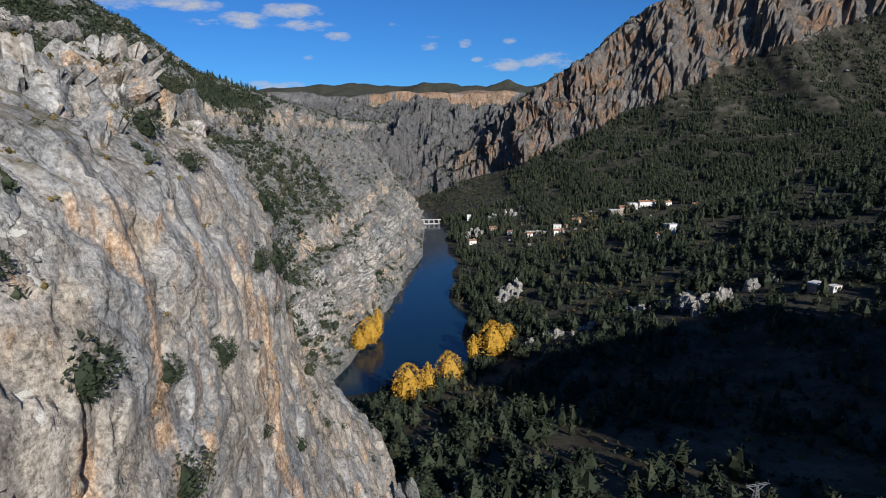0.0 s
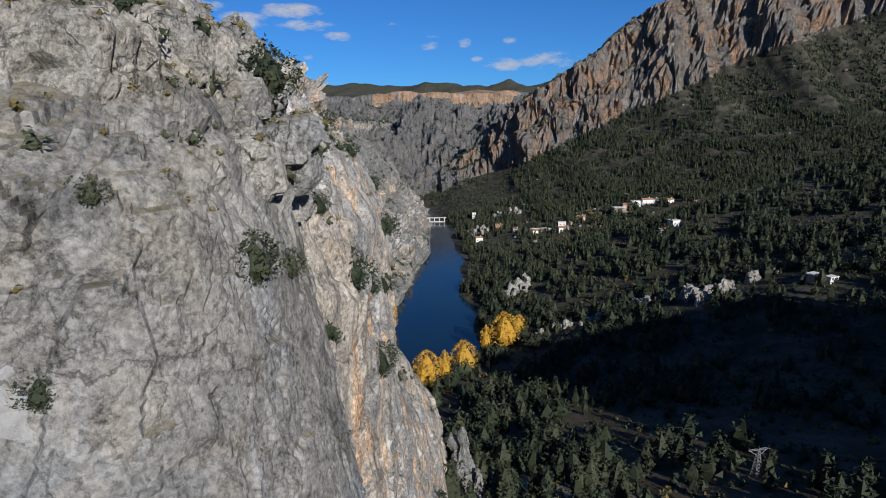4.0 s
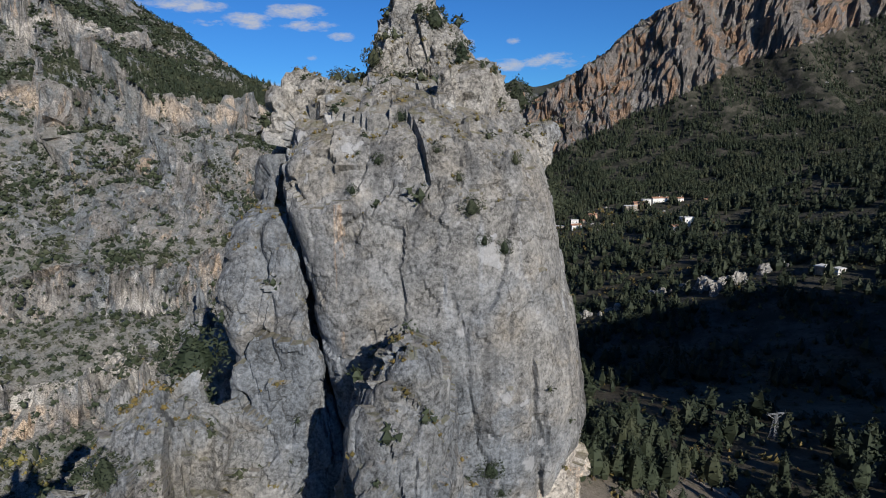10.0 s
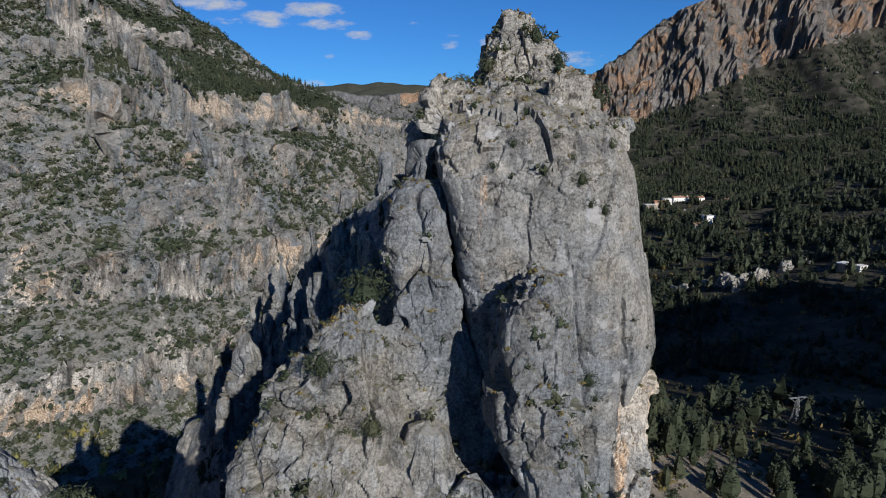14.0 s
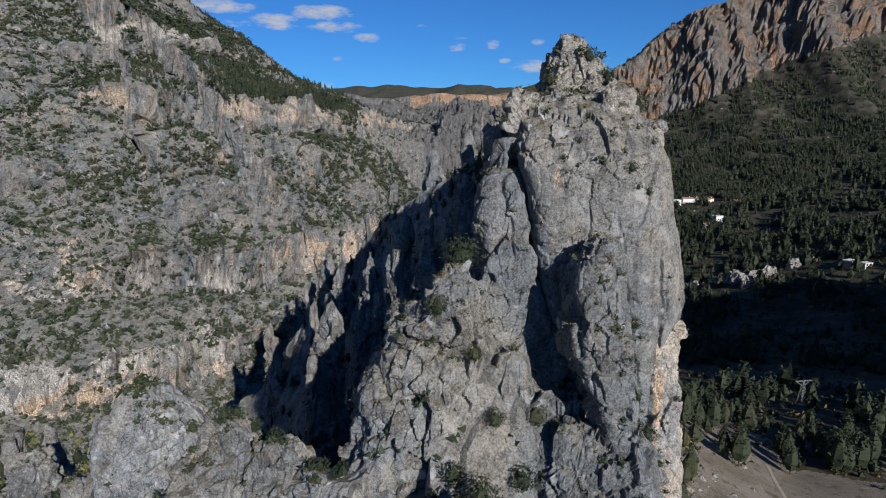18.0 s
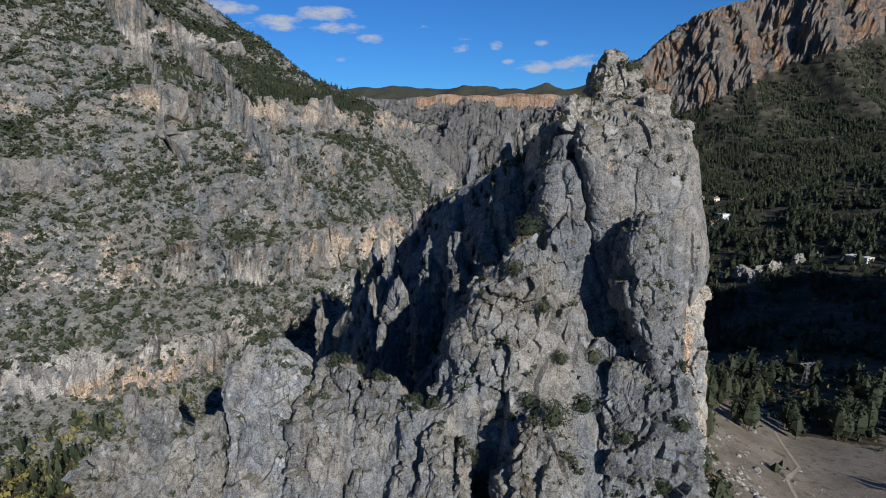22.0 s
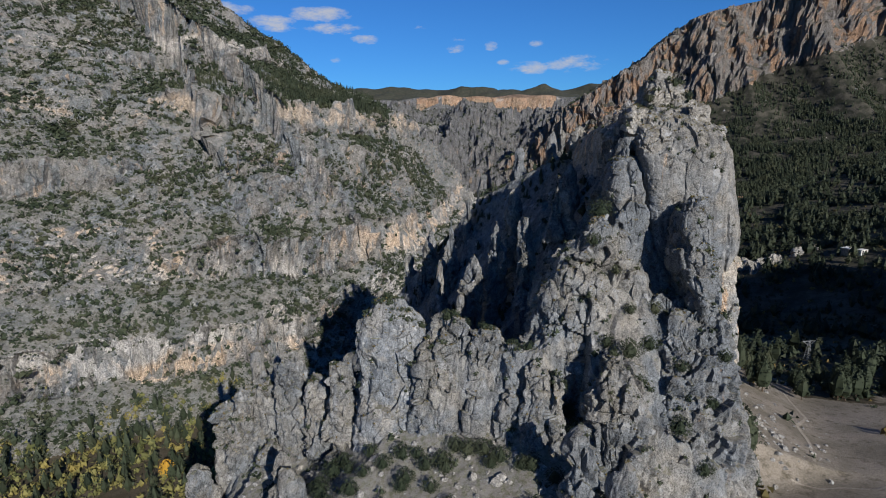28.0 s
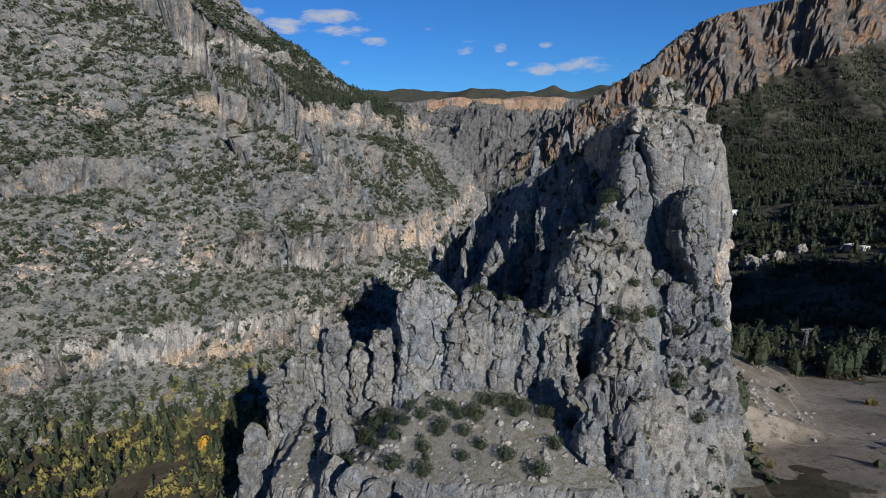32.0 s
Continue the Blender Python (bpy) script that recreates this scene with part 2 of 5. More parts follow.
rock = np.where(reg == 2, np.maximum(rock * is_cliff, 0.12 * rock), rock)
far_off = ss(500, 900, PT[:, 1])
stony = rock > 0.03


def where_stony(fn, *scaled):
    """Noise for the stony places alone, zero elsewhere."""
    got = fn(scaled[0][stony], *scaled[1:])
    got = got if isinstance(got, tuple) else (got,)
    full = []
    for g in got:
        whole = np.zeros(len(PT), np.float32)
        whole[stony] = g
        full.append(whole)
    return full if len(full) > 1 else full[0]


# strata on the mountains: bands that lean out as small cliffs, with scree between
wander = fbm(PT / (70, 70, 160), 3)
band = PT[:, 2] + 0.1 * PT[:, 0] + 34 * wander
step = 19.0
ph = band / step - np.floor(band / step)
terrace = (ss(0.0, 0.45, ph) - ph) * step
broken = ss(0.0, 0.35, where_stony(fbm, PT / (48, 48, 26) + 40, 3))
PT[:, 2] += terrace * rock * broken * (0.45 * is_left + 0.35 * is_cliff)
joint, cid, lean1 = where_stony(cells, PT / (9, 9, 12) + 0.35 * np.stack([wander, -wander, wander], -1))
joint2, cid2, lean2 = where_stony(cells, PT / (3.3, 3.3, 4.4) + 11)
amp = (0.10 + rock * 1.0)
big = fbm(PT / (46, 46, 60), 4, 0.5) * 7.5
mid = fbm(PT / (12, 12, 17) + 7, 5, 0.55) * 1.5
rough = np.maximum(is_left * 1.0 + is_ridge * 0.34 + is_cliff * 1.5, 0.25)
fade = 1 - 0.75 * is_ridge
PUSH = amp * rough * (big * fade + mid * (1 - 0.5 * is_ridge)) + rock * rough * ((cid - 0.5) * 2.2 + lean1 * (4.2 - 2.4 * is_ridge) - 0.8 * np.exp(-joint * 20) + (cid2 - 0.5) * 0.9 + lean2 * 1.7 - 0.35 * np.exp(-joint2 * 16))
gully = where_stony(ridged, PT / (38, 46, 105) + 5 + 0.5 * np.stack([wander, -wander, wander], -1), 4, 0.6)
jb, cb, lb1 = where_stony(cells, PT / (24, 24, 34) + 0.5 + 0.4 * np.stack([-wander, wander, wander], -1))
crags = rock * np.maximum(is_cliff, far_off)
PUSH += crags * ((cb - 0.5) * 5 + lb1 * 3.5 - 1.6 * np.exp(-jb * 14)) + crags * (gully - 0.9) * 2.4 + rock * is_left * (1 - far_off) * (where_stony(ridged, PT / (30, 30, 60) + 8, 3) - 0.9) * 2.4
PUSH *= np.where(PT[:, 2] < WATER + 2, 0.3, 1)
PT = PT + nr * PUSH[:, None]


# ---- materials ----
def material(name, rough=0.9, spec=0.2):
    m = bpy.data.materials.new(name)
    m.use_nodes = True
    b = m.node_tree.nodes["Principled BSDF"]
    b.inputs["Roughness"].default_value, b.inputs["Specular IOR Level"].default_value = rough, spec
    return m, m.node_tree.nodes, m.node_tree.links, b


class Nodes:
    """Short hand for building a node tree."""

    def __init__(self, m):
        self.n, self.l = m.node_tree.nodes, m.node_tree.links

    def put(self, socket, v):
        if isinstance(v, (int, float, tuple)):
            socket.default_value = v
        else:
            self.l.new(v, socket)

    def place(self, scale=(1, 1, 1), shift=(0, 0, 0)):
        c, mp = self.n.new("ShaderNodeNewGeometry"), self.n.new("ShaderNodeMapping")
        mp.inputs["Scale"].default_value, mp.inputs["Location"].default_value = scale, shift
        self.l.new(c.outputs["Position"], mp.inputs["Vector"])
        return mp.outputs[0]

    def noise(self, vec, scale, detail=4.0, rough=0.55, warp=0.0):
        t = self.n.new("ShaderNodeTexNoise")
        t.inputs["Scale"].default_value, t.inputs["Detail"].default_value = scale, detail
        t.inputs["Roughness"].default_value, t.inputs["Distortion"].default_value = rough, warp
        self.l.new(vec, t.inputs["Vector"])
        return t.outputs[0]

    def cracks(self, vec, scale):
        t = self.n.new("ShaderNodeTexVoronoi")
        t.feature = "DISTANCE_TO_EDGE"
        t.inputs["Scale"].default_value = scale
        self.l.new(vec, t.inputs["Vector"])
        return t.outputs[0]

    def math(self, op, a, b=0.0):
        t = self.n.new("ShaderNodeMath")
        t.operation = op
        self.put(t.inputs[0], a)
        self.put(t.inputs[1], b)
        return t.outputs[0]

    def range(self, v, a, b, lo=0.0, hi=1.0):
        t = self.n.new("ShaderNodeMapRange")
        t.interpolation_type = "SMOOTHSTEP"
        self.put(t.inputs[0], v)
        for k, x in enumerate((a, b, lo, hi)):
            t.inputs[k + 1].default_value = x
        return t.outputs[0]

    def mix(self, f, a, b, how="MIX"):
        t = self.n.new("ShaderNodeMix")
        t.data_type, t.blend_type = "RGBA", how
        self.put(t.inputs["Factor"], f)
        self.put(t.inputs[6], (*a, 1) if isinstance(a, tuple) else a)
        self.put(t.inputs[7], (*b, 1) if isinstance(b, tuple) else b)
        return t.outputs[2]

    def up(self):
        g, s = self.n.new("ShaderNodeNewGeometry"), self.n.new("ShaderNodeSeparateXYZ")
        self.l.new(g.outputs["Normal"], s.inputs[0])
        return s.outputs["Z"]

    def bump(self, height, strength, dist, base=None):
        t = self.n.new("ShaderNodeBump")
        t.inputs["Strength"].default_value, t.inputs["Distance"].default_value = strength, dist
        self.l.new(height, t.inputs["Height"])
        if base is not None:
            self.l.new(base, t.inputs["Normal"])
        return t.outputs[0]


def limestone(name, ochre=0.5, scrub=0.35, grey=(0.26, 0.255, 0.25), bump=0.6, size=1.0, soil=(0.20, 0.165, 0.12), mottle=1.0, streaks=1.0, tan=0.0, strata=(), rust=((0.30, 0.20, 0.125), (0.42, 0.34, 0.26))):
    m, n, l, b = material(name, 0.92, 0.15)
    k = Nodes(m)
    pos, tall, drip = k.place(), k.place((1, 1, 0.16), (3, 5, 0)), k.place((1, 1, 0.34), (8, 2, 0))
    large, mid_n, fine = k.noise(pos, 0.045 / size, 5), k.noise(pos, 0.32 / size, 6, 0.62, 0.6), k.noise(pos, 2.6, 6, 0.68)
    streak = k.noise(tall, 0.55 / size, 6, 0.6, 0.4)
    col = k.mix(k.range(mid_n, 0.3, 0.72), tuple(c * (0.93 - 0.31 * mottle) for c in grey), tuple(c * (1.03 + 0.15 * mottle) for c in grey))
    col = k.mix(k.math("MULTIPLY", k.range(large, 0.4, 0.62), 0.55), col, (grey[0] * 1.12, grey[1] * 1.07, grey[2] * 0.98))
    col = k.mix(k.math("MULTIPLY", k.range(streak, 0.53, 0.7), 0.55 * streaks), col, tuple(c * 0.42 for c in grey))
    col = k.mix(k.math("MULTIPLY", k.range(streak, 0.45, 0.3), 0.4 * streaks), col, (0.34, 0.335, 0.325))
    up = k.up()
    wallish = k.range(up, 0.42, 0.1)
    stain = k.math("MULTIPLY", k.range(k.noise(drip, 0.21 / size, 6, 0.65, 0.6), 0.66 - 0.2 * ochre, 0.76 - 0.16 * ochre), wallish)
    col = k.mix(k.math("MULTIPLY", stain, 0.8), col, k.mix(k.range(fine, 0.35, 0.65), *rust))
    if tan:
        warm = k.range(k.noise(k.place((1, 1, 0.5), (21, 4, 9)), 0.11 / size, 5, 0.6, 0.8), 0.42, 0.56)
        col = k.mix(k.math("MULTIPLY", warm, tan), col, k.mix(k.range(fine, 0.3, 0.7), (0.30, 0.25, 0.195), (0.40, 0.33, 0.255)))
    if strata:
        sep = n.new("ShaderNodeSeparateXYZ")
        l.new(pos, sep.inputs[0])
        level = k.math("ADD", k.math("ADD", sep.outputs["Z"], k.math("MULTIPLY", sep.outputs["X"], 0.05)), k.math("MULTIPLY", k.math("SUBTRACT", large, 0.5), 26.0))
        for z_mid, half, dull, bright in strata:
            near = k.range(k.math("ABSOLUTE", k.math("SUBTRACT", level, z_mid)), half, half * 0.35)
            bare = k.math("MULTIPLY", k.math("MULTIPLY", near, k.range(up, 0.6, 0.3)), k.math("MULTIPLY", k.range(k.noise(drip, 0.13, 4, 0.6, 0.5), 0.36, 0.52), k.range(k.noise(k.place((1, 1, 0.7), (5, 60, z_mid)), 0.022, 3, 0.55, 0.8), 0.45, 0.53)))
            col = k.mix(k.math("MULTIPLY", bare, 0.85), col, k.mix(k.range(fine, 0.3, 0.7), dull, bright))
    pale = k.range(k.noise(k.place((1, 1, 0.6), (40, 9, 2)), 0.26 / size, 3, 0.5, 0.5), 0.63, 0.7)
    col = k.mix(k.math("MULTIPLY", pale, 0.45), col, (0.46, 0.44, 0.41))
    col = k.mix(k.range(fine, 0.36, 0.64), k.mix(1.0, col, (0.5 + 0.2 * (1 - mottle),) * 3, "MULTIPLY"), k.mix(1.0, col, (1.36 - 0.2 * (1 - mottle),) * 3, "MULTIPLY"))
    chips = k.noise(pos, 1.0 / size, 3, 0.5)
    col = k.mix(k.math("MULTIPLY", k.range(chips, 0.6, 0.68), 0.6 * mottle), col, k.mix(1.0, col, (1.55, 1.53, 1.5), "MULTIPLY"))
    col = k.mix(k.math("MULTIPLY", k.range(chips, 0.4, 0.32), 0.7 * mottle), col, k.mix(1.0, col, (0.45, 0.45, 0.45), "MULTIPLY"))
    vor = n.new("ShaderNodeTexVoronoi")
    vor.inputs["Scale"].default_value = 1.1 / size
    l.new(pos, vor.inputs["Vector"])
    col = k.mix(k.math("MULTIPLY", k.range(vor.outputs["Distance"], 0.13, 0.07), 0.75), col, (0.5, 0.48, 0.45))
    joints = k.cracks(k.place((1, 1, 0.6)), 0.42 / size)
    warped = k.math("ADD", joints, k.math("MULTIPLY", k.math("SUBTRACT", mid_n, 0.5), 0.5))
    col = k.mix(k.math("MULTIPLY", k.math("MULTIPLY", k.range(warped, 0.03, 0.0), wallish), 0.34), col, (0.07, 0.066, 0.06))
    flat = k.range(k.math("ADD", up, k.math("MULTIPLY", k.math("SUBTRACT", mid_n, 0.5), 0.5)), 0.62, 0.84)
    weeds = k.mix(k.range(k.noise(pos, 0.9, 5, 0.65), 0.42, 0.62), soil, (0.085, 0.09, 0.04))
    weeds = k.mix(k.range(k.noise(pos, 0.6, 4, 0.6), 0.46, 0.56), weeds, tuple(min(0.5, c * 1.5) for c in soil))
    col = k.mix(k.math("MULTIPLY", flat, scrub), col, weeds)
    l.new(col, b.inputs["Base Color"])
    h = k.math("ADD", k.math("MULTIPLY", mid_n, 0.8), k.math("MULTIPLY", fine, 0.35))
    h = k.math("ADD", h, k.math("MULTIPLY", k.noise(k.place((1, 1, 0.75)), 1.1, 5, 0.7, 0.3), 0.7))
    h = k.math("ADD", h, k.math("MULTIPLY", k.math("MULTIPLY", k.range(warped, 0.0, 0.1), wallish), 0.3))
    l.new(k.bump(h, bump, 0.8 * size), b.inputs["Normal"])
    return m


def weathered(name, grey, warm=0.4, stain=0.3, slabs=1.0, streaks=0.6, soil=(0.17, 0.145, 0.10), relief=0.5, rust=((0.33, 0.205, 0.12), (0.44, 0.33, 0.23))):
    """Bare limestone seen near by: slabs that step over one another, thin cracks, drips, pits and pale scars."""
    m, n, l, b = material(name, 0.93, 0.12)
    k = Nodes(m)
    pos = k.place()
    wob = n.new("ShaderNodeTexNoise")
    wob.inputs["Scale"].default_value, wob.inputs["Detail"].default_value, wob.inputs["Roughness"].default_value = 0.55, 5.0, 0.6
    l.new(pos, wob.inputs["Vector"])
    bent = n.new("ShaderNodeVectorMath")
    bent.operation = "MULTIPLY_ADD"
    l.new(wob.outputs["Color"], bent.inputs[0])
    bent.inputs[1].default_value = (2.6, 2.6, 2.6)
    l.new(pos, bent.inputs[2])

    def plates(scale, tall=0.7):
        mp, t = n.new("ShaderNodeMapping"), n.new("ShaderNodeTexVoronoi")
        mp.inputs["Scale"].default_value = (1, 1, tall)
        l.new(bent.outputs[0], mp.inputs["Vector"])
        t.inputs["Scale"].default_value = scale
        l.new(mp.outputs[0], t.inputs["Vector"])
        s_ = n.new("ShaderNodeSeparateColor")
        l.new(t.outputs["Color"], s_.inputs[0])
        return s_.outputs[0], k.cracks(mp.outputs[0], scale)

    slab, edge = plates(0.24)
    chip, chip_edge = plates(0.85, 0.85)
    zone, mid_n = k.noise(pos, 0.06, 4, 0.55, 0.8), k.noise(pos, 0.7, 7, 0.68, 0.3)
    grain, dust = k.noise(pos, 4.5, 8, 0.75), k.noise(pos, 0.22, 5, 0.65, 0.5)
    col = k.mix(k.range(zone, 0.4, 0.62), tuple(c * f for c, f in zip(grey, (0.82, 0.88, 0.94))), tuple(c * f for c, f in zip(grey, (1.2, 1.15, 1.06))))
    col = k.mix(k.math("MULTIPLY", k.range(dust, 0.48, 0.66), warm), col, tuple(c * f for c, f in zip(grey, (1.28, 1.13, 0.92))))
    drip, place_n = k.noise(k.place((1, 1, 0.07), (3, 5, 0)), 0.75, 6, 0.6, 0.3), k.noise(pos, 0.11, 3, 0.5)
    col = k.mix(k.math("MULTIPLY", k.math("MULTIPLY", k.range(drip, 0.5, 0.6), k.range(place_n, 0.46, 0.56)), 0.65 * streaks), col, tuple(c * 0.45 for c in grey))
    col = k.mix(k.math("MULTIPLY", k.math("MULTIPLY", k.range(drip, 0.45, 0.36), k.range(place_n, 0.54, 0.44)), 0.6 * streaks), col, tuple(min(0.6, c * f) for c, f in zip(grey, (1.45, 1.52, 1.6))))
    up = k.up()
    wallish = k.range(up, 0.5, 0.15)
    rusty = k.range(k.noise(k.place((1, 1, 0.11), (8, 2, 0)), 0.32, 6, 0.68, 0.4), 0.72 - 0.22 * stain, 0.8 - 0.2 * stain)
    col = k.mix(k.math("MULTIPLY", k.math("MULTIPLY", rusty, wallish), 0.85), col, k.mix(k.range(grain, 0.35, 0.65), *rust))
    tone = k.math("ADD", k.math("MULTIPLY", k.range(slab, 0, 1, -0.11, 0.11), slabs), k.math("MULTIPLY", k.range(chip, 0, 1, -0.10, 0.10), slabs))
    tone = k.math("ADD", tone, k.math("ADD", k.range(mid_n, 0.25, 0.75, -0.30, 0.30), k.range(grain, 0.3, 0.7, -0.5, 0.5)))
    # creases of the bump also darkened in colour, as painted shade
    crease = k.math("ABSOLUTE", k.math("SUBTRACT", k.noise(k.place((1, 1, 0.8), (4, 1, 6)), 0.9, 6, 0.66, 0.4), 0.5))
    tone = k.math("ADD", tone, k.range(crease, 0.0, 0.035, -0.14 - 0.2 * relief, 0.05))
    shade = n.new("ShaderNodeCombineColor")
    for s_ in range(3):
        l.new(k.math("ADD", tone, 1.0), shade.inputs[s_])
    col = k.mix(1.0, col, shade.outputs[0], "MULTIPLY")
    # pits: hollow in the bump, their shade painted in as dark grey
    pits = k.noise(pos, 1.9, 4, 0.6, 0.4)
    col = k.mix(k.math("MULTIPLY", k.range(pits, 0.4, 0.3), 0.75), col, tuple(c * 0.3 for c in grey))
    scar = k.math("MULTIPLY", k.range(chip, 0.9, 0.93), k.range(k.noise(pos, 0.5, 3), 0.56, 0.6))
    col = k.mix(k.math("MULTIPLY", scar, 0.7), col, tuple(min(0.55, c * 1.9) for c in grey))
    broken = k.range(k.noise(pos, 0.17, 3, 0.5), 0.45, 0.56)
    thin = k.math("MAXIMUM", k.math("MULTIPLY", k.range(edge, 0.014, 0.003), broken), k.math("MULTIPLY", k.range(chip_edge, 0.03, 0.008), k.math("MULTIPLY", broken, 0.55)))
    col = k.mix(k.math("MULTIPLY", thin, 0.6), col, (0.035, 0.033, 0.03))
    flat = k.range(k.math("ADD", up, k.math("MULTIPLY", k.math("SUBTRACT", mid_n, 0.5), 0.7)), 0.72, 0.9)
    turf = k.mix(k.range(k.noise(pos, 1.1, 5, 0.65), 0.42, 0.6), soil, tuple(c * f for c, f in zip(soil, (0.62, 0.66, 0.42))))
    col = k.mix(k.math("MULTIPLY", flat, 0.6), col, turf)
    l.new(col, b.inputs["Base Color"])
    h = k.math("ADD", k.math("MULTIPLY", slab, 0.30 * slabs), k.math("MULTIPLY", chip, 0.16 * slabs))
    h = k.math("ADD", h, k.math("ADD", k.math("MULTIPLY", mid_n, 0.75), k.math("MULTIPLY", grain, 0.34)))
    h = k.math("SUBTRACT", h, k.math("ADD", k.math("MULTIPLY", thin, 0.18), k.range(pits, 0.4, 0.25, 0.0, 0.12)))
    h = k.math("ADD", h, k.math("ADD", k.math("MULTIPLY", crease, 2.0 * max(relief - 0.2, 0.0)), k.math("MULTIPLY", k.noise(pos, 1.7, 6, 0.72), 0.4)))
    l.new(k.bump(h, relief, 1.0), b.inputs["Normal"])
    return m


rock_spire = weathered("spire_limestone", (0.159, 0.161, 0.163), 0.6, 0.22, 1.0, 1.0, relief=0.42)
# paler copy of the spire limestone: brightness of the sunlit tops put into the grey
rock_crown_lit = weathered("sunlit_summit_limestone", (0.262, 0.258, 0.25), 0.3, 0.15, 1.0, 0.3, relief=0.7)
# wall and rim greys raised to imitate sunlight on the east side; rust is stain
rock_wall = weathered("wall_limestone", (0.305, 0.288, 0.268), 0.7, 0.9, 1.0, 0.9, relief=0.5, rust=((0.46, 0.27, 0.15), (0.56, 0.42, 0.29)))
rock_flank_lit = weathered("sunlit_flank_limestone", (0.29, 0.277, 0.26), 0.6, 0.8, 0.8, 0.5, relief=0.45, rust=((0.46, 0.27, 0.15), (0.56, 0.42, 0.29)))
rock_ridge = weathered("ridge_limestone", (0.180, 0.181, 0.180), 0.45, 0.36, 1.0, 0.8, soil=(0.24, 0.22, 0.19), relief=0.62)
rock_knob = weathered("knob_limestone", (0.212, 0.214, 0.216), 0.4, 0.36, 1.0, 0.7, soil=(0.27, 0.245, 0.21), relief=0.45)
rock_left = limestone("mountain_limestone", 0.66, 0.5, (0.156, 0.170, 0.180), 1.1, 1.5, soil=(0.19, 0.185, 0.165), mottle=1.45, tan=0.25, strata=((-84, 30, (0.34, 0.32, 0.29), (0.52, 0.485, 0.435)), (-70, 14, (0.36, 0.235, 0.14), (0.60, 0.49, 0.38)), (8, 9, (0.34, 0.25, 0.17), (0.50, 0.43, 0.35)), (-100, 24, (0.36, 0.35, 0.33), (0.50, 0.48, 0.45)), (-112, 7, (0.36, 0.24, 0.14), (0.56, 0.45, 0.34)), (52, 8, (0.36, 0.33, 0.29), (0.50, 0.47, 0.43))))
rock_cliff = limestone("far_cliff_limestone", 1.1, 0.9, (0.225, 0.214, 0.206), 1.0, 7.0, (0.07, 0.065, 0.045), tan=0.08, rust=((0.36, 0.19, 0.10), (0.46, 0.30, 0.19)))
rock_band = limestone("orange_limestone", 2.2, 0.2, (0.43, 0.29, 0.20), 1.0, 8.0, (0.07, 0.07, 0.04))
rock_gorge = limestone("gorge_limestone", 0.8, 0.35, (0.165, 0.168, 0.176), 1.0, 6.0, (0.07, 0.07, 0.04))


def earth(name, a, b_col, c, bump=0.4):
    m, n, l, b = material(name, 0.95, 0.1)
    k = Nodes(m)
    pos = k.place()
    col = k.mix(k.range(k.noise(pos, 0.08, 5), 0.38, 0.62), a, b_col)
    col = k.mix(k.range(k.noise(pos, 0.5, 6, 0.65), 0.5, 0.68), col, c)
    f = k.noise(pos, 3.0, 5, 0.7)
    col = k.mix(k.range(f, 0.3, 0.7), k.mix(1.0, col, (0.6, 0.6, 0.6), "MULTIPLY"), col)
    l.new(col, b.inputs["Base Color"])
    l.new(k.bump(f, bump, 0.5), b.inputs["Normal"])
    return m


forest_floor = earth("forest_floor", (0.070, 0.058, 0.038), (0.115, 0.098, 0.07), (0.045, 0.046, 0.025))
far_woods = earth("far_woods", (0.05, 0.056, 0.042), (0.075, 0.072, 0.055), (0.035, 0.042, 0.03))
slope_earth = earth("slope_earth", (0.034, 0.036, 0.026), (0.088, 0.08, 0.064), (0.032, 0.036, 0.022))
terrace_earth = earth("terrace_earth", (0.12, 0.105, 0.07), (0.24, 0.205, 0.15), (0.07, 0.07, 0.035))
dry_earth = earth("dry_earth", (0.31, 0.27, 0.22), (0.215, 0.188, 0.148), (0.15, 0.13, 0.095), 0.8)


def foliage(name, dark, light, warm):
    m, n, l, b = material(name, 0.75, 0.2)
    k = Nodes(m)
    g = n.new("ShaderNodeNewGeometry")
    o = n.new("ShaderNodeObjectInfo")
    col = k.mix(g.outputs["Random Per Island"], dark, light)
    col = k.mix(k.range(k.noise(k.place(), 0.06, 3), 0.45, 0.7), col, warm)
    col = k.mix(k.math("MULTIPLY", o.outputs["Random"], 0.35), col, dark)
    l.new(col, b.inputs["Base Color"])
    return m


pine_green = foliage("pine_needles", (0.014, 0.021, 0.012), (0.039, 0.050, 0.028), (0.050, 0.055, 0.030))
bush_green = foliage("juniper_leaves", (0.017, 0.026, 0.014), (0.048, 0.060, 0.034), (0.056, 0.060, 0.034))
dry_shrub = foliage("autumn_shrub", (0.07, 0.06, 0.02), (0.17, 0.12, 0.04), (0.12, 0.10, 0.04))
poplar_gold = foliage("poplar_leaves", (0.30, 0.16, 0.02), (0.52, 0.31, 0.04), (0.45, 0.28, 0.05))
ravine_leaves = foliage("ravine_leaves", (0.06, 0.07, 0.026), (0.16, 0.155, 0.055), (0.25, 0.20, 0.06))
bark, _, _, bark_b = material("bark", 0.95)
kb = Nodes(bark)
bark.node_tree.links.new(kb.mix(kb.noise(kb.place((1, 1, 0.2)), 6.0), (0.05, 0.035, 0.025), (0.12, 0.09, 0.065)), bark_b.inputs["Base Color"])

water_mat, _, wml, water_b = material("river_water", 0.12, 0.28)
kw = Nodes(water_mat)
wml.new(kw.mix(kw.range(kw.noise(kw.place(), 0.02, 3), 0.35, 0.65), (0.004, 0.015, 0.030), (0.006, 0.020, 0.030)), water_b.inputs["Base Color"])
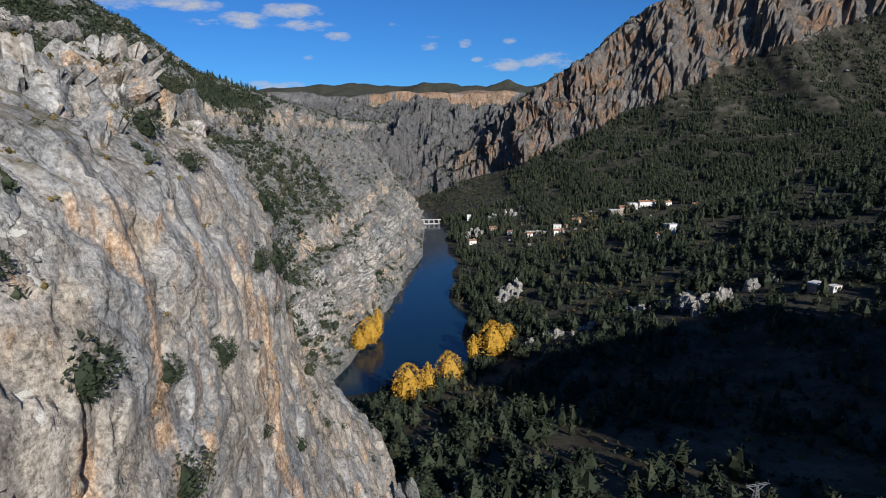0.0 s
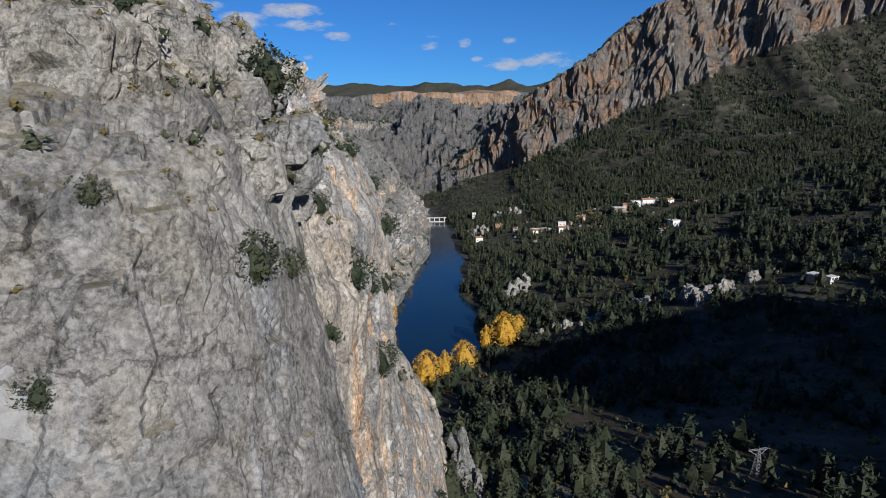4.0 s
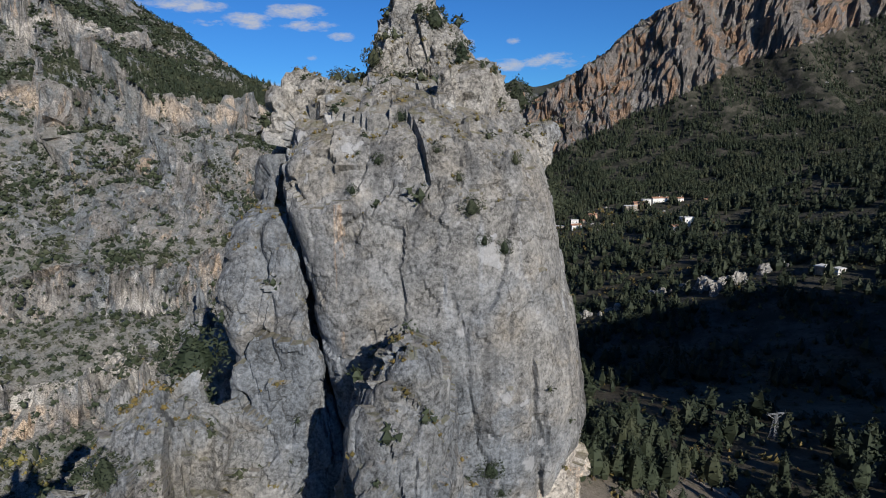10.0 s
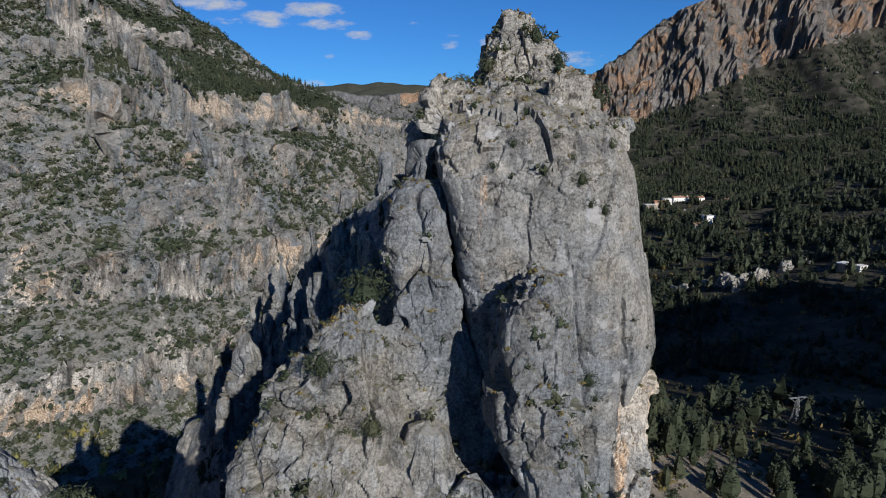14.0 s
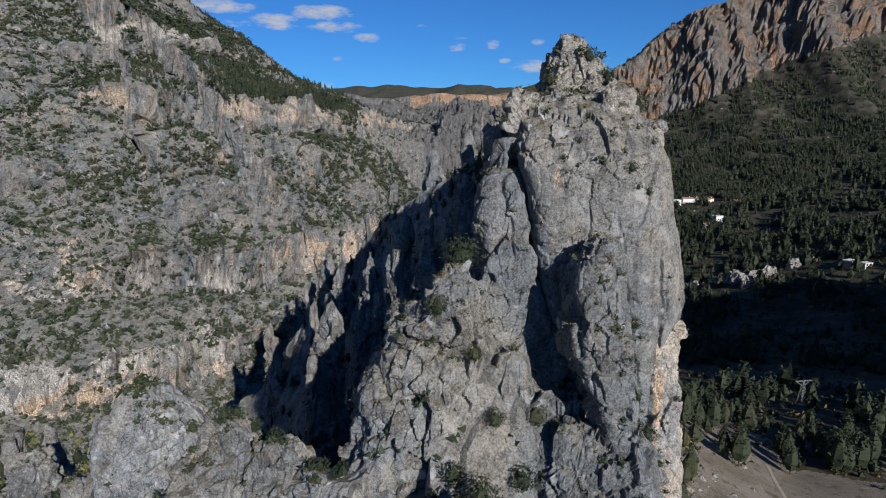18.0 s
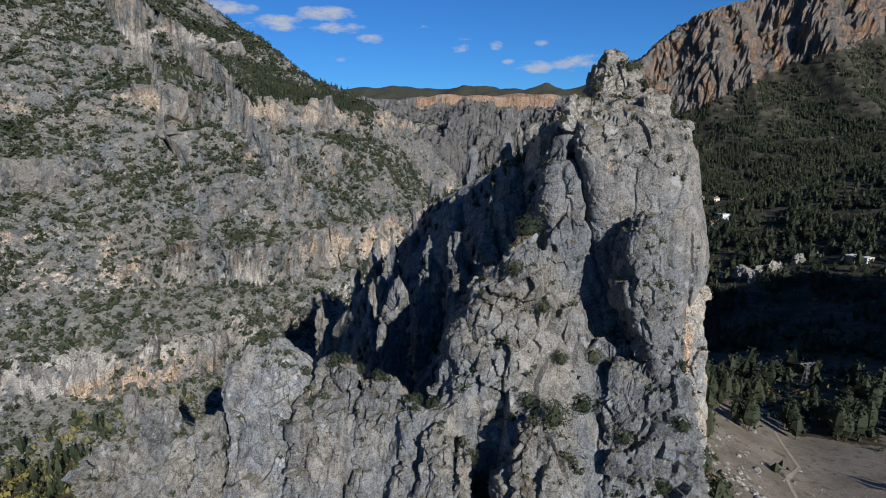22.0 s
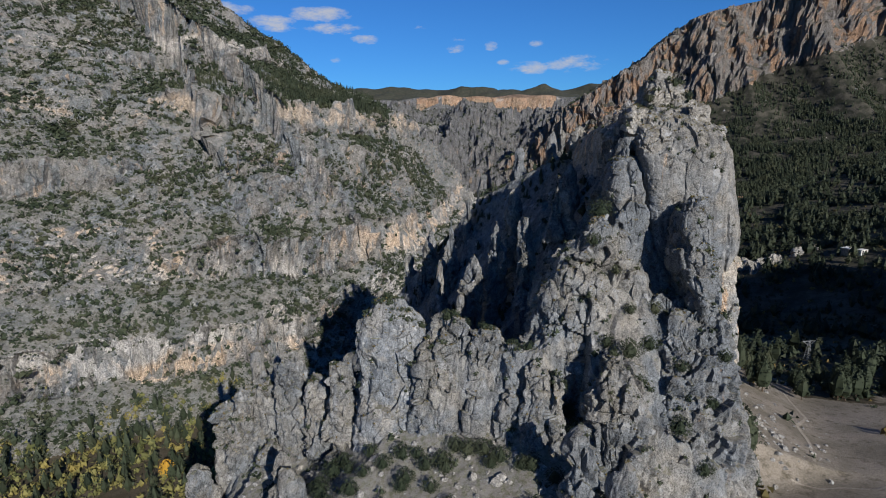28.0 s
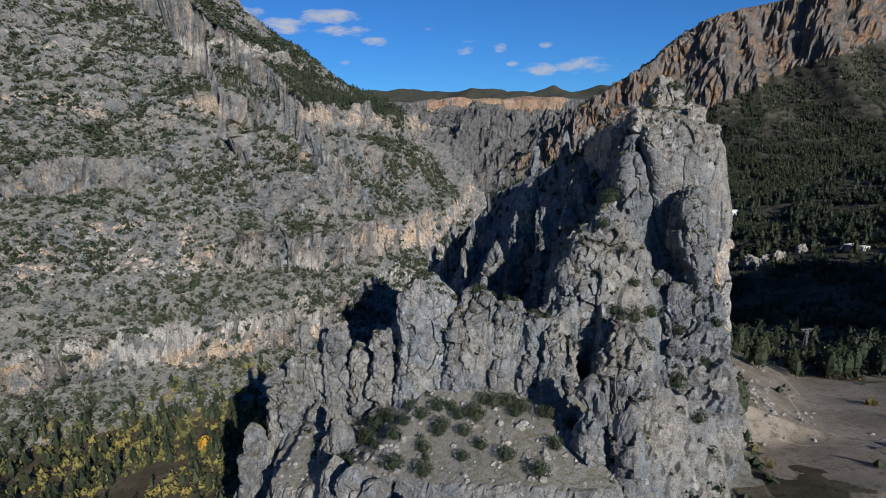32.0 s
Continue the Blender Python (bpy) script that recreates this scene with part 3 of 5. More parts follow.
wml.new(kw.bump(kw.noise(kw.place(), 1.4, 4), 0.12, 0.15), water_b.inputs["Normal"])


# ---- mesh helpers ----
def mesh_np(name, verts, faces, mat, smooth=True):
    """A mesh from arrays of points and of equal-sided faces."""
    me = bpy.data.meshes.new(name)
    verts, faces = np.asarray(verts, np.float32), np.asarray(faces, np.int32)
    k = faces.shape[1]
    me.vertices.add(len(verts))
    me.vertices.foreach_set("co", verts.ravel())
    me.loops.add(faces.size)
    me.loops.foreach_set("vertex_index", faces.ravel())
    me.polygons.add(len(faces))
    me.polygons.foreach_set("loop_start", np.arange(0, faces.size, k, dtype=np.int32))
    me.polygons.foreach_set("loop_total", np.full(len(faces), k, np.int32))
    me.update(calc_edges=True)
    me.polygons.foreach_set("use_smooth", np.full(len(faces), smooth))
    me.materials.append(mat)
    return me


def piece(name, verts, faces, mat, smooth=True):
    used, inv = np.unique(faces, return_inverse=True)
    return new(name, mesh_np(name, np.asarray(verts)[used], inv.reshape(np.asarray(faces).shape), mat, smooth))


def child(name, me, parent, label=""):
    ob = new(name, me)
    ob.parent = parent
    return tagged(ob, label) if label else ob


# ---- ground: one sheet, split where its rock changes ----
ny, nx = GZ.shape
idx = np.arange(nx * ny).reshape(ny, nx)
QUADS = np.stack([idx[:-1, :-1], idx[:-1, 1:], idx[1:, 1:], idx[1:, :-1]], -1).reshape(-1, 4)
qreg = reg[QUADS[:, 0]]
qmid = PT[QUADS].mean(1)
# the bare clearing ends at the pines
fields = (np.hypot((qmid[:, 0] - 135) / 115, (qmid[:, 1] - 575) / 76) < 1) & (qreg == 0)
dirt = (np.hypot((qmid[:, 0] - 42) / 50, (qmid[:, 1] - 6) / 54) + 0.25 * fbm(qmid / 14, 3) < 1) & (qmid[:, 0] > -8) & (qreg != 4) | ((qreg == 4) & (qmid[:, 0] > -4) & (qmid[:, 2] < -55))
kinds = np.select([dirt, fields, qreg == 1, qreg == 4, qreg == 2, qreg == 3], [5, 6, 1, 4, 2, 3], 0)
tagged(piece("ground", PT, QUADS[kinds == 0], forest_floor), "dark stony forest floor of the valley between the mountains", "ground", kind="structure")
tagged(piece("ground_clearing", PT, QUADS[kinds == 5], dry_earth), "bare dry brown clearing at the foot of the rock spire", "ground", kind="structure")
tagged(piece("ground_terraces", PT, QUADS[kinds == 6], terrace_earth), "pale terraced fields round the hamlet", "ground", kind="structure")
tagged(piece("mountain_side", PT, QUADS[kinds == 1], rock_left, False), "grey limestone mountainside with ochre cliff bands and shrubs", "mountain", kind="structure")
tagged(piece("rock_ridge", PT, QUADS[kinds == 4], rock_ridge, False), "jagged grey limestone ridge below the spire", "ridge", kind="structure")
qd = crag_d[QUADS[:, 0]]
tagged(piece("mountain_slope", PT, QUADS[(kinds == 2) & (qd < -6)], slope_earth), "dark brown scrubby slope below the cliffs", "ground", kind="structure")
tagged(piece("cliff_mountain", PT, QUADS[(kinds == 2) & (qd >= -6)], rock_cliff, False), "mountain with orange cliffs over dark wooded slopes", "mountain", kind="structure")
qy = qmid[:, 1]
tagged(piece("far_gorge", PT, QUADS[(kinds == 3) & ((qy < 1775) | ((qy < 1880) & (np.abs(qmid[:, 0] + 10) > 225)))], rock_gorge, False), "grey rocky walls of the distant gorge", "mountain", kind="structure")
tagged(piece("far_cliff", PT, QUADS[(kinds == 3) & (qy >= 1775) & (qy < 1880) & (np.abs(qmid[:, 0] + 10) <= 225)], rock_band, False), "distant orange cliff band below wooded hills", "cliff", kind="structure")
tagged(piece("far_hills", PT, QUADS[(kinds == 3) & (qy >= 1880)], far_woods), "distant dark wooded hills on the horizon", "hills", kind="structure")

wx, wy = np.meshgrid(np.linspace(-330, 160, 50), np.linspace(30, 900, 90))
wi = np.arange(wx.size).reshape(wx.shape)
wq = np.stack([wi[:-1, :-1], wi[:-1, 1:], wi[1:, 1:], wi[1:, :-1]], -1).reshape(-1, 4)
tagged(piece("river", np.c_[wx.ravel(), wy.ravel(), np.full(wx.size, WATER)], wq, water_mat), "calm deep blue river winding through the gorge", "water", kind="structure")


def height(x, y):
    """The ground's height at a place, from the finished sheet."""
    i, j = np.clip(np.searchsorted(XS, x), 1, nx - 1), np.clip(np.searchsorted(YS, y), 1, ny - 1)
    zz = PT[:, 2].reshape(ny, nx)
    return np.minimum(np.minimum(zz[j, i], zz[j - 1, i]), np.minimum(zz[j, i - 1], zz[j - 1, i - 1]))


# ---- rock pillars ----
ROCKS = []


def pillar_mesh(x, y, z0, z1, rx, ry, turn=0.0, lean=(0.0, 0.0), taper=0.75, dome=0.25, box=3.0, res=0.4, rough=1.0, mat=None, waist=0.0, seed=0.0, crack=()):
    """A rock tower: a rounded box in plan that narrows and closes to a rough top."""
    girth, tall = math.pi * (rx + ry), z1 - z0
    cols, rows = max(16, int(girth / res)), max(8, int(tall / res))
    cap_rows = max(5, int(min(rx, ry) / res * 0.9))
    h = np.concatenate([np.linspace(0, 1 - dome * 0.5, rows, endpoint=False), 1 - dome * 0.5 * np.cos(np.linspace(0, math.pi / 2, cap_rows)) ** 1.0])
    hh = np.clip((h - (1 - dome)) / max(dome, 1e-3), 0, 1)
    s = (1 + (taper - 1) * h + waist * np.sin(h * math.pi)) * np.sqrt(np.maximum(1 - hh ** 2.2, 0.0))
    a = np.linspace(0, 2 * math.pi, cols, endpoint=False)
    ca, sa = np.cos(a), np.sin(a)
    r = (np.abs(ca) ** box + np.abs(sa) ** box) ** (-1 / box)
    ux, uy = rx * r * ca, ry * r * sa
    ct, st = math.cos(radians(turn)), math.sin(radians(turn))
    ox, oy = ux * ct - uy * st, ux * st + uy * ct
    P = np.stack([x + np.outer(s, ox) + lean[0] * h[:, None], y + np.outer(s, oy) + lean[1] * h[:, None], np.repeat((z0 + tall * h)[:, None], cols, 1)], -1)
    out = np.stack([np.outer(np.ones(len(h)), ox), np.outer(np.ones(len(h)), oy), np.outer(hh * 1.4, np.hypot(ox, oy))], -1).reshape(-1, 3)
    out /= np.linalg.norm(out, axis=1)[:, None]
    P = P.reshape(-1, 3)
    size = min(rx, ry)
    Q = P + seed
    warp = np.stack([perlin(Q / 4 + 3), perlin(Q / 4 + 31), perlin(Q / 4 + 77)], -1) * 0.5
    j1, c1, t1 = cells((Q + warp) / (4.6, 4.6, 6.4))
    j2, c2, t2 = cells((Q + warp) / (1.7, 1.7, 2.2) + 5)
    push = fbm(Q / (9, 9, 15), 3, 0.5) * min(0.2 * size, 1.2) * (0.3 + 0.7 * rough)
    push += rough * ((c1 - 0.5) * 1.5 + t1 * 1.7 - 0.4 * np.exp(-j1 * 13) + (c2 - 0.5) * 0.6 + t2 * 0.7 - 0.14 * np.exp(-j2 * 12))
    push += (0.35 + 0.65 * rough) * fbm(Q / (1.0, 1.0, 1.4), 4, 0.65) * 0.2 - (0.1 + 1.1 * rough) * 0.25 * np.maximum(ridged(Q / (3.5, 3.5, 22) + 4, 2) - 1.1, 0)
    P = P + out * np.minimum(push, size * 0.7)[:, None]
    for x_top, x_low, z_top, z_low, deep, wide_m in crack:
        line = x_low + (x_top - x_low) * np.clip((P[:, 2] - z_low) / (z_top - z_low), 0, 1) + 0.5 * perlin(P / 2.5 + 60)
        fade_z = ss(z_low - 1, z_low + 1, P[:, 2]) * (1 - ss(z_top - 1, z_top + 1, P[:, 2]))
        P[:, 1] += deep * fade_z * np.exp(-((P[:, 0] - line) / wide_m) ** 2) * (P[:, 1] < y)
    top = P[-cols:].mean(0)
    n0 = len(P)
    P = np.vstack([P, top])
    k = np.arange((len(h) - 1) * cols).reshape(-1, cols)
    quads = np.stack([k, np.roll(k, -1, 1), np.roll(k, -1, 1) + cols, k + cols], -1).reshape(-1, 4)
    last = np.arange(n0 - cols, n0)
    fan = np.stack([last, np.roll(last, -1), np.full(cols, n0), np.full(cols, n0)], -1)
    tris = np.concatenate([quads[:, [0, 1, 2]], quads[:, [0, 2, 3]], fan[:, :3]])
    ROCKS.append((P, tris))
    return mesh_np("rock", P, tris, mat or rock_spire, False)


def crag_mesh(rings, res=0.25, rough=0.5, mat=None, left=3.5, right=3.5, fine_above=-46.0, bend=(0.0, 0.0), seed=0.0, cuts=(), dents=(), lumps=1.0, crown_rough=None):
    """A rock mass from level rings: height, least and greatest x, least and greatest y. left, right: how square its corners are on either side.
    cuts: clefts in the south side, x and z at the top, x and z at the foot, depth, width. dents: hollows, x, y, z, size, depth."""
    R = np.array(sorted(rings), float)
    zs, pos = [], R[0, 0]
    while pos < R[-1, 0]:
        zs.append(pos)
        pos += res * (3 if pos < fine_above else 1)
    zs = np.array(zs + [R[-1, 0]])
    xl, xr, yf, yb = (np.interp(zs, R[:, 0], R[:, c]) for c in (1, 2, 3, 4))
    # round off the straight runs between the rings
    for arr in (xl, xr, yf, yb):
        arr[2:-2] = (arr[:-4] + arr[1:-3] + arr[2:-2] + arr[3:-1] + arr[4:]) / 5
    shut = np.linspace(1, 0.04, max(4, int(0.5 * min(xr[-1] - xl[-1], yb[-1] - yf[-1]) / res)))[1:]
    cx, cy = (xl + xr) / 2, (yf + yb) / 2
    hx, hy = (xr - xl) / 2, (yb - yf) / 2
    zs = np.concatenate([zs, zs[-1] + 0.5 * (1 - shut)])
    hx, hy = np.concatenate([hx, hx[-1] * shut]), np.concatenate([hy, hy[-1] * shut])
    cx, cy = np.concatenate([cx, np.full(len(shut), cx[-1])]), np.concatenate([cy, np.full(len(shut), cy[-1])])
    wide, deep = hx.max(), hy.max()
    a = np.linspace(0, 2 * math.pi, 720, endpoint=False)
    p = np.where(np.cos(a) > 0, right, left)
    r = (np.abs(np.cos(a)) ** p + np.abs(np.sin(a)) ** p) ** (-1 / p)
    ox, oy = r * np.cos(a), r * np.sin(a)
    run = np.concatenate([[0], np.cumsum(np.hypot(np.diff(ox) * wide, np.diff(oy) * deep))])
    cols = max(18, int(run[-1] / res))
    at = np.interp(np.linspace(0, run[-1], cols, endpoint=False), run, np.arange(720))
    ox, oy = np.interp(at, np.arange(720), ox), np.interp(at, np.arange(720), oy)
    G = np.stack([cx[:, None] + np.outer(hx, ox), cy[:, None] + np.outer(hy, oy), np.repeat(zs[:, None], cols, 1)], -1)
    G[..., 0] -= bend[1] * np.maximum(G[..., 1] - bend[0], 0) ** 2 * ss(-48, -14, G[..., 2])
    du, dv = np.roll(G, -1, 1) - np.roll(G, 1, 1), np.gradient(G, axis=0)
    N = np.cross(du, dv).reshape(-1, 3)
    N /= np.linalg.norm(N, axis=1)[:, None] + 1e-9
    P = G.reshape(-1, 3)
    Q = P + seed
    warp = np.stack([perlin(Q / 4 + 3), perlin(Q / 4 + 31), perlin(Q / 4 + 77)], -1) * 0.7
    j1, c1, t1 = cells((Q + warp) / (4.2, 4.2, 5.4))
    j2, c2, t2 = cells((Q + 0.6 * warp) / (1.6, 1.6, 2.1) + 5)
    j3, c3, t3 = cells((Q + 2.2 * warp) / (2.9, 2.9, 3.6) + 9)
    even = rough < 0.22
    if crown_rough:
        rough = rough + (crown_rough - rough) * ss(-5.0, 0.5, P[:, 2] + 1.5 * perlin(Q / 5 + 50))
    push = lumps * fbm(Q / (8, 8, 11), 3, 0.5) * (0.35 + 0.5 * rough)
    push += rough * ((c1 - 0.5) * 1.7 + t1 * 2.3 - 0.5 * np.exp(-j1 * 26) + (c2 - 0.5) * 1.0 + t2 * 1.4 - 0.25 * np.exp(-j2 * 20))
    push += (c3 - 0.5) * 0.16 + t3 * 0.1 - 0.06 * np.exp(-j3 * 18)
    push += 0.5 * rough * (0.75 - ridged(Q / (1.9, 1.9, 2.6) + 13, 3, 0.6)) * 0.3 + (0.02 + 1.0 * rough) * fbm(Q / (0.8, 0.8, 0.9), 3, 0.7) * 0.2
    P = P + N * push[:, None]
    for x_top, z_top, x_low, z_low, depth, gap in cuts:
        f = np.clip((P[:, 2] - z_low) / (z_top - z_low), 0, 1)
        line = x_low + (x_top - x_low) * f + 0.5 * perlin(P / 2.5 + 60)
        fade_z = ss(z_low - 1, z_low + 1, P[:, 2]) * (1 - ss(z_top - 1, z_top + 1, P[:, 2]))
        P[:, 1] += depth * fade_z * np.exp(-((P[:, 0] - line) / gap) ** 2) * (P[:, 1] < 9)
    for x, y, z, size, depth in dents:
        d2 = ((P - (x, y, z)) ** 2 * (1, 1, 0.5)).sum(1)
        P = P - N * (depth * np.exp(-(d2 / size ** 2) ** 2))[:, None]
    n0 = len(P)
    P = np.vstack([P, P[-cols:].mean(0)])
    k = np.arange((len(zs) - 1) * cols).reshape(-1, cols)
    quads = np.stack([k, np.roll(k, -1, 1), np.roll(k, -1, 1) + cols, k + cols], -1).reshape(-1, 4)
    last = np.arange(n0 - cols, n0)
    fan = np.stack([last, np.roll(last, -1), np.full(cols, n0)], -1)
    tris = np.concatenate([quads[:, [0, 1, 2]], quads[:, [0, 2, 3]], fan])
    ROCKS.append((P, tris))
    return mesh_np("rock", P, tris, mat or rock_spire, even and not crown_rough)


def thing(name, label, category, group="", at=(0, 0, 0)):
    ob = new(name)
    ob.location = at
    return tagged(ob, label, category, group)


spire = thing("rock_spire", "tall weathered grey limestone spire above the gorge", "rock spire")
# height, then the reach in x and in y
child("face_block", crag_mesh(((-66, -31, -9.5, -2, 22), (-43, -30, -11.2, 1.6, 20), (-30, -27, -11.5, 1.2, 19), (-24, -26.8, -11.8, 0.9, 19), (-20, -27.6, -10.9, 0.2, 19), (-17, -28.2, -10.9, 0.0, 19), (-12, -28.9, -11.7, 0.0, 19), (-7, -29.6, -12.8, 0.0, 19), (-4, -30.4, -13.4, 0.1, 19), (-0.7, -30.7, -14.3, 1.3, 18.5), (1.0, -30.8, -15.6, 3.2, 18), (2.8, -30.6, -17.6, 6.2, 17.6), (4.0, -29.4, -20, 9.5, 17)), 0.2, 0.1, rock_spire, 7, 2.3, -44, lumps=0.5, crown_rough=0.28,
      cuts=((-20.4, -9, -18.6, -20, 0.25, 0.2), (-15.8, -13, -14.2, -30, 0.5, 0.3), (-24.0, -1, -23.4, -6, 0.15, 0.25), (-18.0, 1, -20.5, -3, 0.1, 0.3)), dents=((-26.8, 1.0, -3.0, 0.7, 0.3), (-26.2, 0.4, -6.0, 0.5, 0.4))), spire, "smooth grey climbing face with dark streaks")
child("summit", crag_mesh(((-4, -29, -14.2, 9, 23), (3.0, -27.2, -15.6, 10.8, 21.5), (4.5, -26.6, -16.4, 11.8, 20.5), (5.8, -26.5, -18.3, 12.6, 20), (7.4, -26.5, -19.2, 13.2, 19.5), (9.2, -25.9, -20.8, 14, 19), (10.5, -24.2, -21.2, 14.8, 18.3)), 0.17, 0.45, rock_crown_lit, 4, 2.8, -4), spire)
child("summit_step", crag_mesh(((-1, -21.8, -16.4, 5.0, 11), (2.0, -21.2, -17.0, 5.6, 10.5), (3.6, -20.6, -17.6, 6.4, 10)), 0.18, 0.45, rock_crown_lit, 3, 3, -4), spire)
child("summit_step", crag_mesh(((-3, -31.4, -27.6, 3.6, 10), (1.5, -31.2, -27.8, 4.4, 10), (3.6, -30.6, -28.2, 5.6, 9.5)), 0.18, 0.45, rock_crown_lit, 3, 3, -4), spire)
child("summit_step", crag_mesh(((-2, -26.6, -22.4, 4.0, 9), (1.6, -26.2, -22.8, 5.0, 9), (3.3, -25.6, -23.4, 6.2, 8.6)), 0.18, 0.4, rock_crown_lit, 3, 3, -4), spire)
child("boulder", crag_mesh(((-2.5, -14.4, -13.0, 12.5, 14.0), (-1.8, -14.8, -12.3, 11.9, 14.4), (-0.5, -14.8, -12.2, 11.9, 14.4), (0.2, -14.6, -12.7, 12.3, 14.0)), 0.12, 0.24, rock_crown_lit, 2.8, 2.8, -9, lumps=0.5), spire, "rounded boulder jammed at the edge")
child("boulder", crag_mesh(((-2.6, -14.6, -13.9, 9.2, 10.4), (-2.0, -14.9, -13.5, 8.9, 10.8), (-0.3, -15.1, -13.8, 8.9, 10.8), (0.3, -14.9, -14.2, 9.3, 10.4)), 0.12, 0.24, rock_crown_lit, 2.8, 2.8, -9, lumps=0.5), spire, "rounded boulder jammed at the edge")
child("side_slab", crag_mesh(((-44, -36, -27, -0.4, 10), (-20, -35.2, -27.0, 0.2, 10), (-14, -34.8, -28.2, 0.4, 10), (-12, -34.7, -28.8, 0.5, 9.6), (-8.8, -34.9, -29.4, 1.0, 9), (-6.4, -34.2, -30.0, 1.7, 9), (-5.2, -33.6, -30.2, 2.4, 8.4), (-4.2, -32.6, -30.4, 3.4, 8)), 0.18, 0.24, rock_spire, 3.5, 8, -34, seed=40,
      cuts=((-31.9, -5, -31.0, -13, 0.45, 0.2),), dents=((-31.9, 0.5, -11.7, 0.55, 1.3), (-33.4, 0.3, -15.5, 0.5, 1.0))), spire)
child("slab_tip", crag_mesh(((-9, -33.6, -30.6, 2.0, 7), (-5, -33.0, -30.8, 2.4, 7), (-3.2, -32.4, -31.0, 3.2, 6.6), (-2.2, -31.8, -31.0, 4.2, 6)), 0.18, 0.5, rock_spire, 3, 5, -12, seed=90), spire)
child("shoulder", crag_mesh(((-44, -35, -28, 6, 20), (-12, -34.4, -29, 7, 19), (-4, -33.6, -29, 7.5, 18), (-0.4, -32.6, -29, 8, 17)), 0.25, 0.6, rock_spire, 3, 3, -34), spire)
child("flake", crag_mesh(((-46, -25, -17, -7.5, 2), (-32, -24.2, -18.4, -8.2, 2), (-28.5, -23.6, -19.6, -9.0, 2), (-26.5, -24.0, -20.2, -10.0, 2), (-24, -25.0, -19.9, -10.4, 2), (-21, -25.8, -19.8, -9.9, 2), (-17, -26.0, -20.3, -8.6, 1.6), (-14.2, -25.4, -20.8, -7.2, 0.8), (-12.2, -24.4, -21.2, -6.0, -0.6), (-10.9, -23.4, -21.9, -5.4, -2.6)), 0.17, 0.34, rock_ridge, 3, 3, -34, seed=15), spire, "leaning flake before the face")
child("flank_block", crag_mesh(((-75, -34, -5, 9, 98), (-50, -32, -8.4, 9.5, 90), (-40, -31, -9.8, 9.8, 82), (-26, -30, -11.4, 10, 72), (-12, -30, -11.6, 10.5, 64), (-6, -30, -12.2, 11, 60), (-1.5, -30, -14.0, 12, 54), (1.0, -29, -16.4, 14, 47), (2.4, -27, -19, 17, 40)), 0.34, 0.21, rock_wall, 3, 4.5, -52, bend=(24, 0.0042), seed=7), spire, "ochre-stained wall above the gorge")
# paler ochre block that paints the sunlit right edge of the face
child("sunlit_edge_block", crag_mesh(((-64, -18, -10.4, -0.5, 12), (-42, -17, -11.0, 0.6, 12), (-28, -16.6, -11.4, 1.4, 12), (-21, -16, -12, 3, 12)), 0.2, 0.25, rock_flank_lit, 3, 2.6, -50), spire, "ochre rim of the face, coloured as if sunlit")
child("crag", crag_mesh(((-6, -27, -15.8, 33, 43), (0, -26, -16.8, 34, 42), (3.6, -25, -18.2, 35.5, 41), (5.6, -23.6, -19.6, 36.5, 40)), 0.22, 0.7, rock_wall, 3, 3, -9, dents=((-16.6, 38.5, 1.2, 1.6, 1.6),)), spire)
child("crag", crag_mesh(((-10, -27, -15.6, 41, 51), (-3, -26, -17.6, 42, 50), (1.4, -24.6, -19.4, 43, 49)), 0.24, 0.7, rock_wall, 3, 3, -12), spire)
child("crag", crag_mesh(((-8, -28, -15.2, 25, 35), (0, -27, -16.4, 26, 34), (3.8, -26, -18.6, 27, 33)), 0.24, 0.6, rock_wall, 3, 3, -12, dents=((-16.2, 31.0, -0.6, 1.0, 1.2),)), spire)

buttress = thing("rock_buttress", "broad pale grey buttress leaning on the spire", "rock")
child("buttress_block", crag_mesh(((-58, -52, -29, -9.5, 8), (-38, -49.6, -30, -8, 8), (-33, -48.4, -30.6, -7.5, 7.5), (-27.7, -47.4, -31.4, -7, 7), (-22.8, -45.4, -32.2, -6, 6), (-18, -41.8, -33.2, -5, 4), (-15.2, -39.4, -34.2, -4, 2), (-13.8, -38, -35.4, -3, 0.6)), 0.22, 0.55, rock_ridge, 2.8, 2.8, -44, seed=3, dents=((-33.0, -5.6, -27.0, 1.4, 1.4),)), buttress)
child("buttress_block", pillar_mesh(-31.0, -4.5, -54, -22, 4.0, 3.6, 0, (0, 1.5), 0.7, 0.4, 2.5, 0.25, 0.62, rock_ridge), buttress)
child("buttress_foot", crag_mesh(((-66, -34, -15, -20, 4), (-46, -32, -15.6, -16.5, 4), (-36, -30.6, -16.4, -13.5, 3), (-30, -29, -17.4, -10.5, 2), (-27, -27.6, -19, -7, 1)), 0.25, 0.65, rock_ridge, 2.8, 2.8, -52, seed=22), buttress)
child("buttress_foot", crag_mesh(((-60, -41.6, -30.6, -24, -9), (-48, -40.8, -31.4, -20.5, -10), (-39, -40.2, -32.6, -18, -11), (-34, -39.4, -33.4, -16.5, -11.6), (-32.2, -38.8, -35, -15.6, -12.4)), 0.22, 0.7, rock_ridge, 3, 3, -54, seed=31), buttress)
child("buttress_foot", pillar_mesh(-43.8, -25.0, -62, -38.5, 2.4, 2.6, 10, (0.3, 0.6), 0.6, 0.4, 2.8, 0.22, 0.9, rock_ridge), buttress)
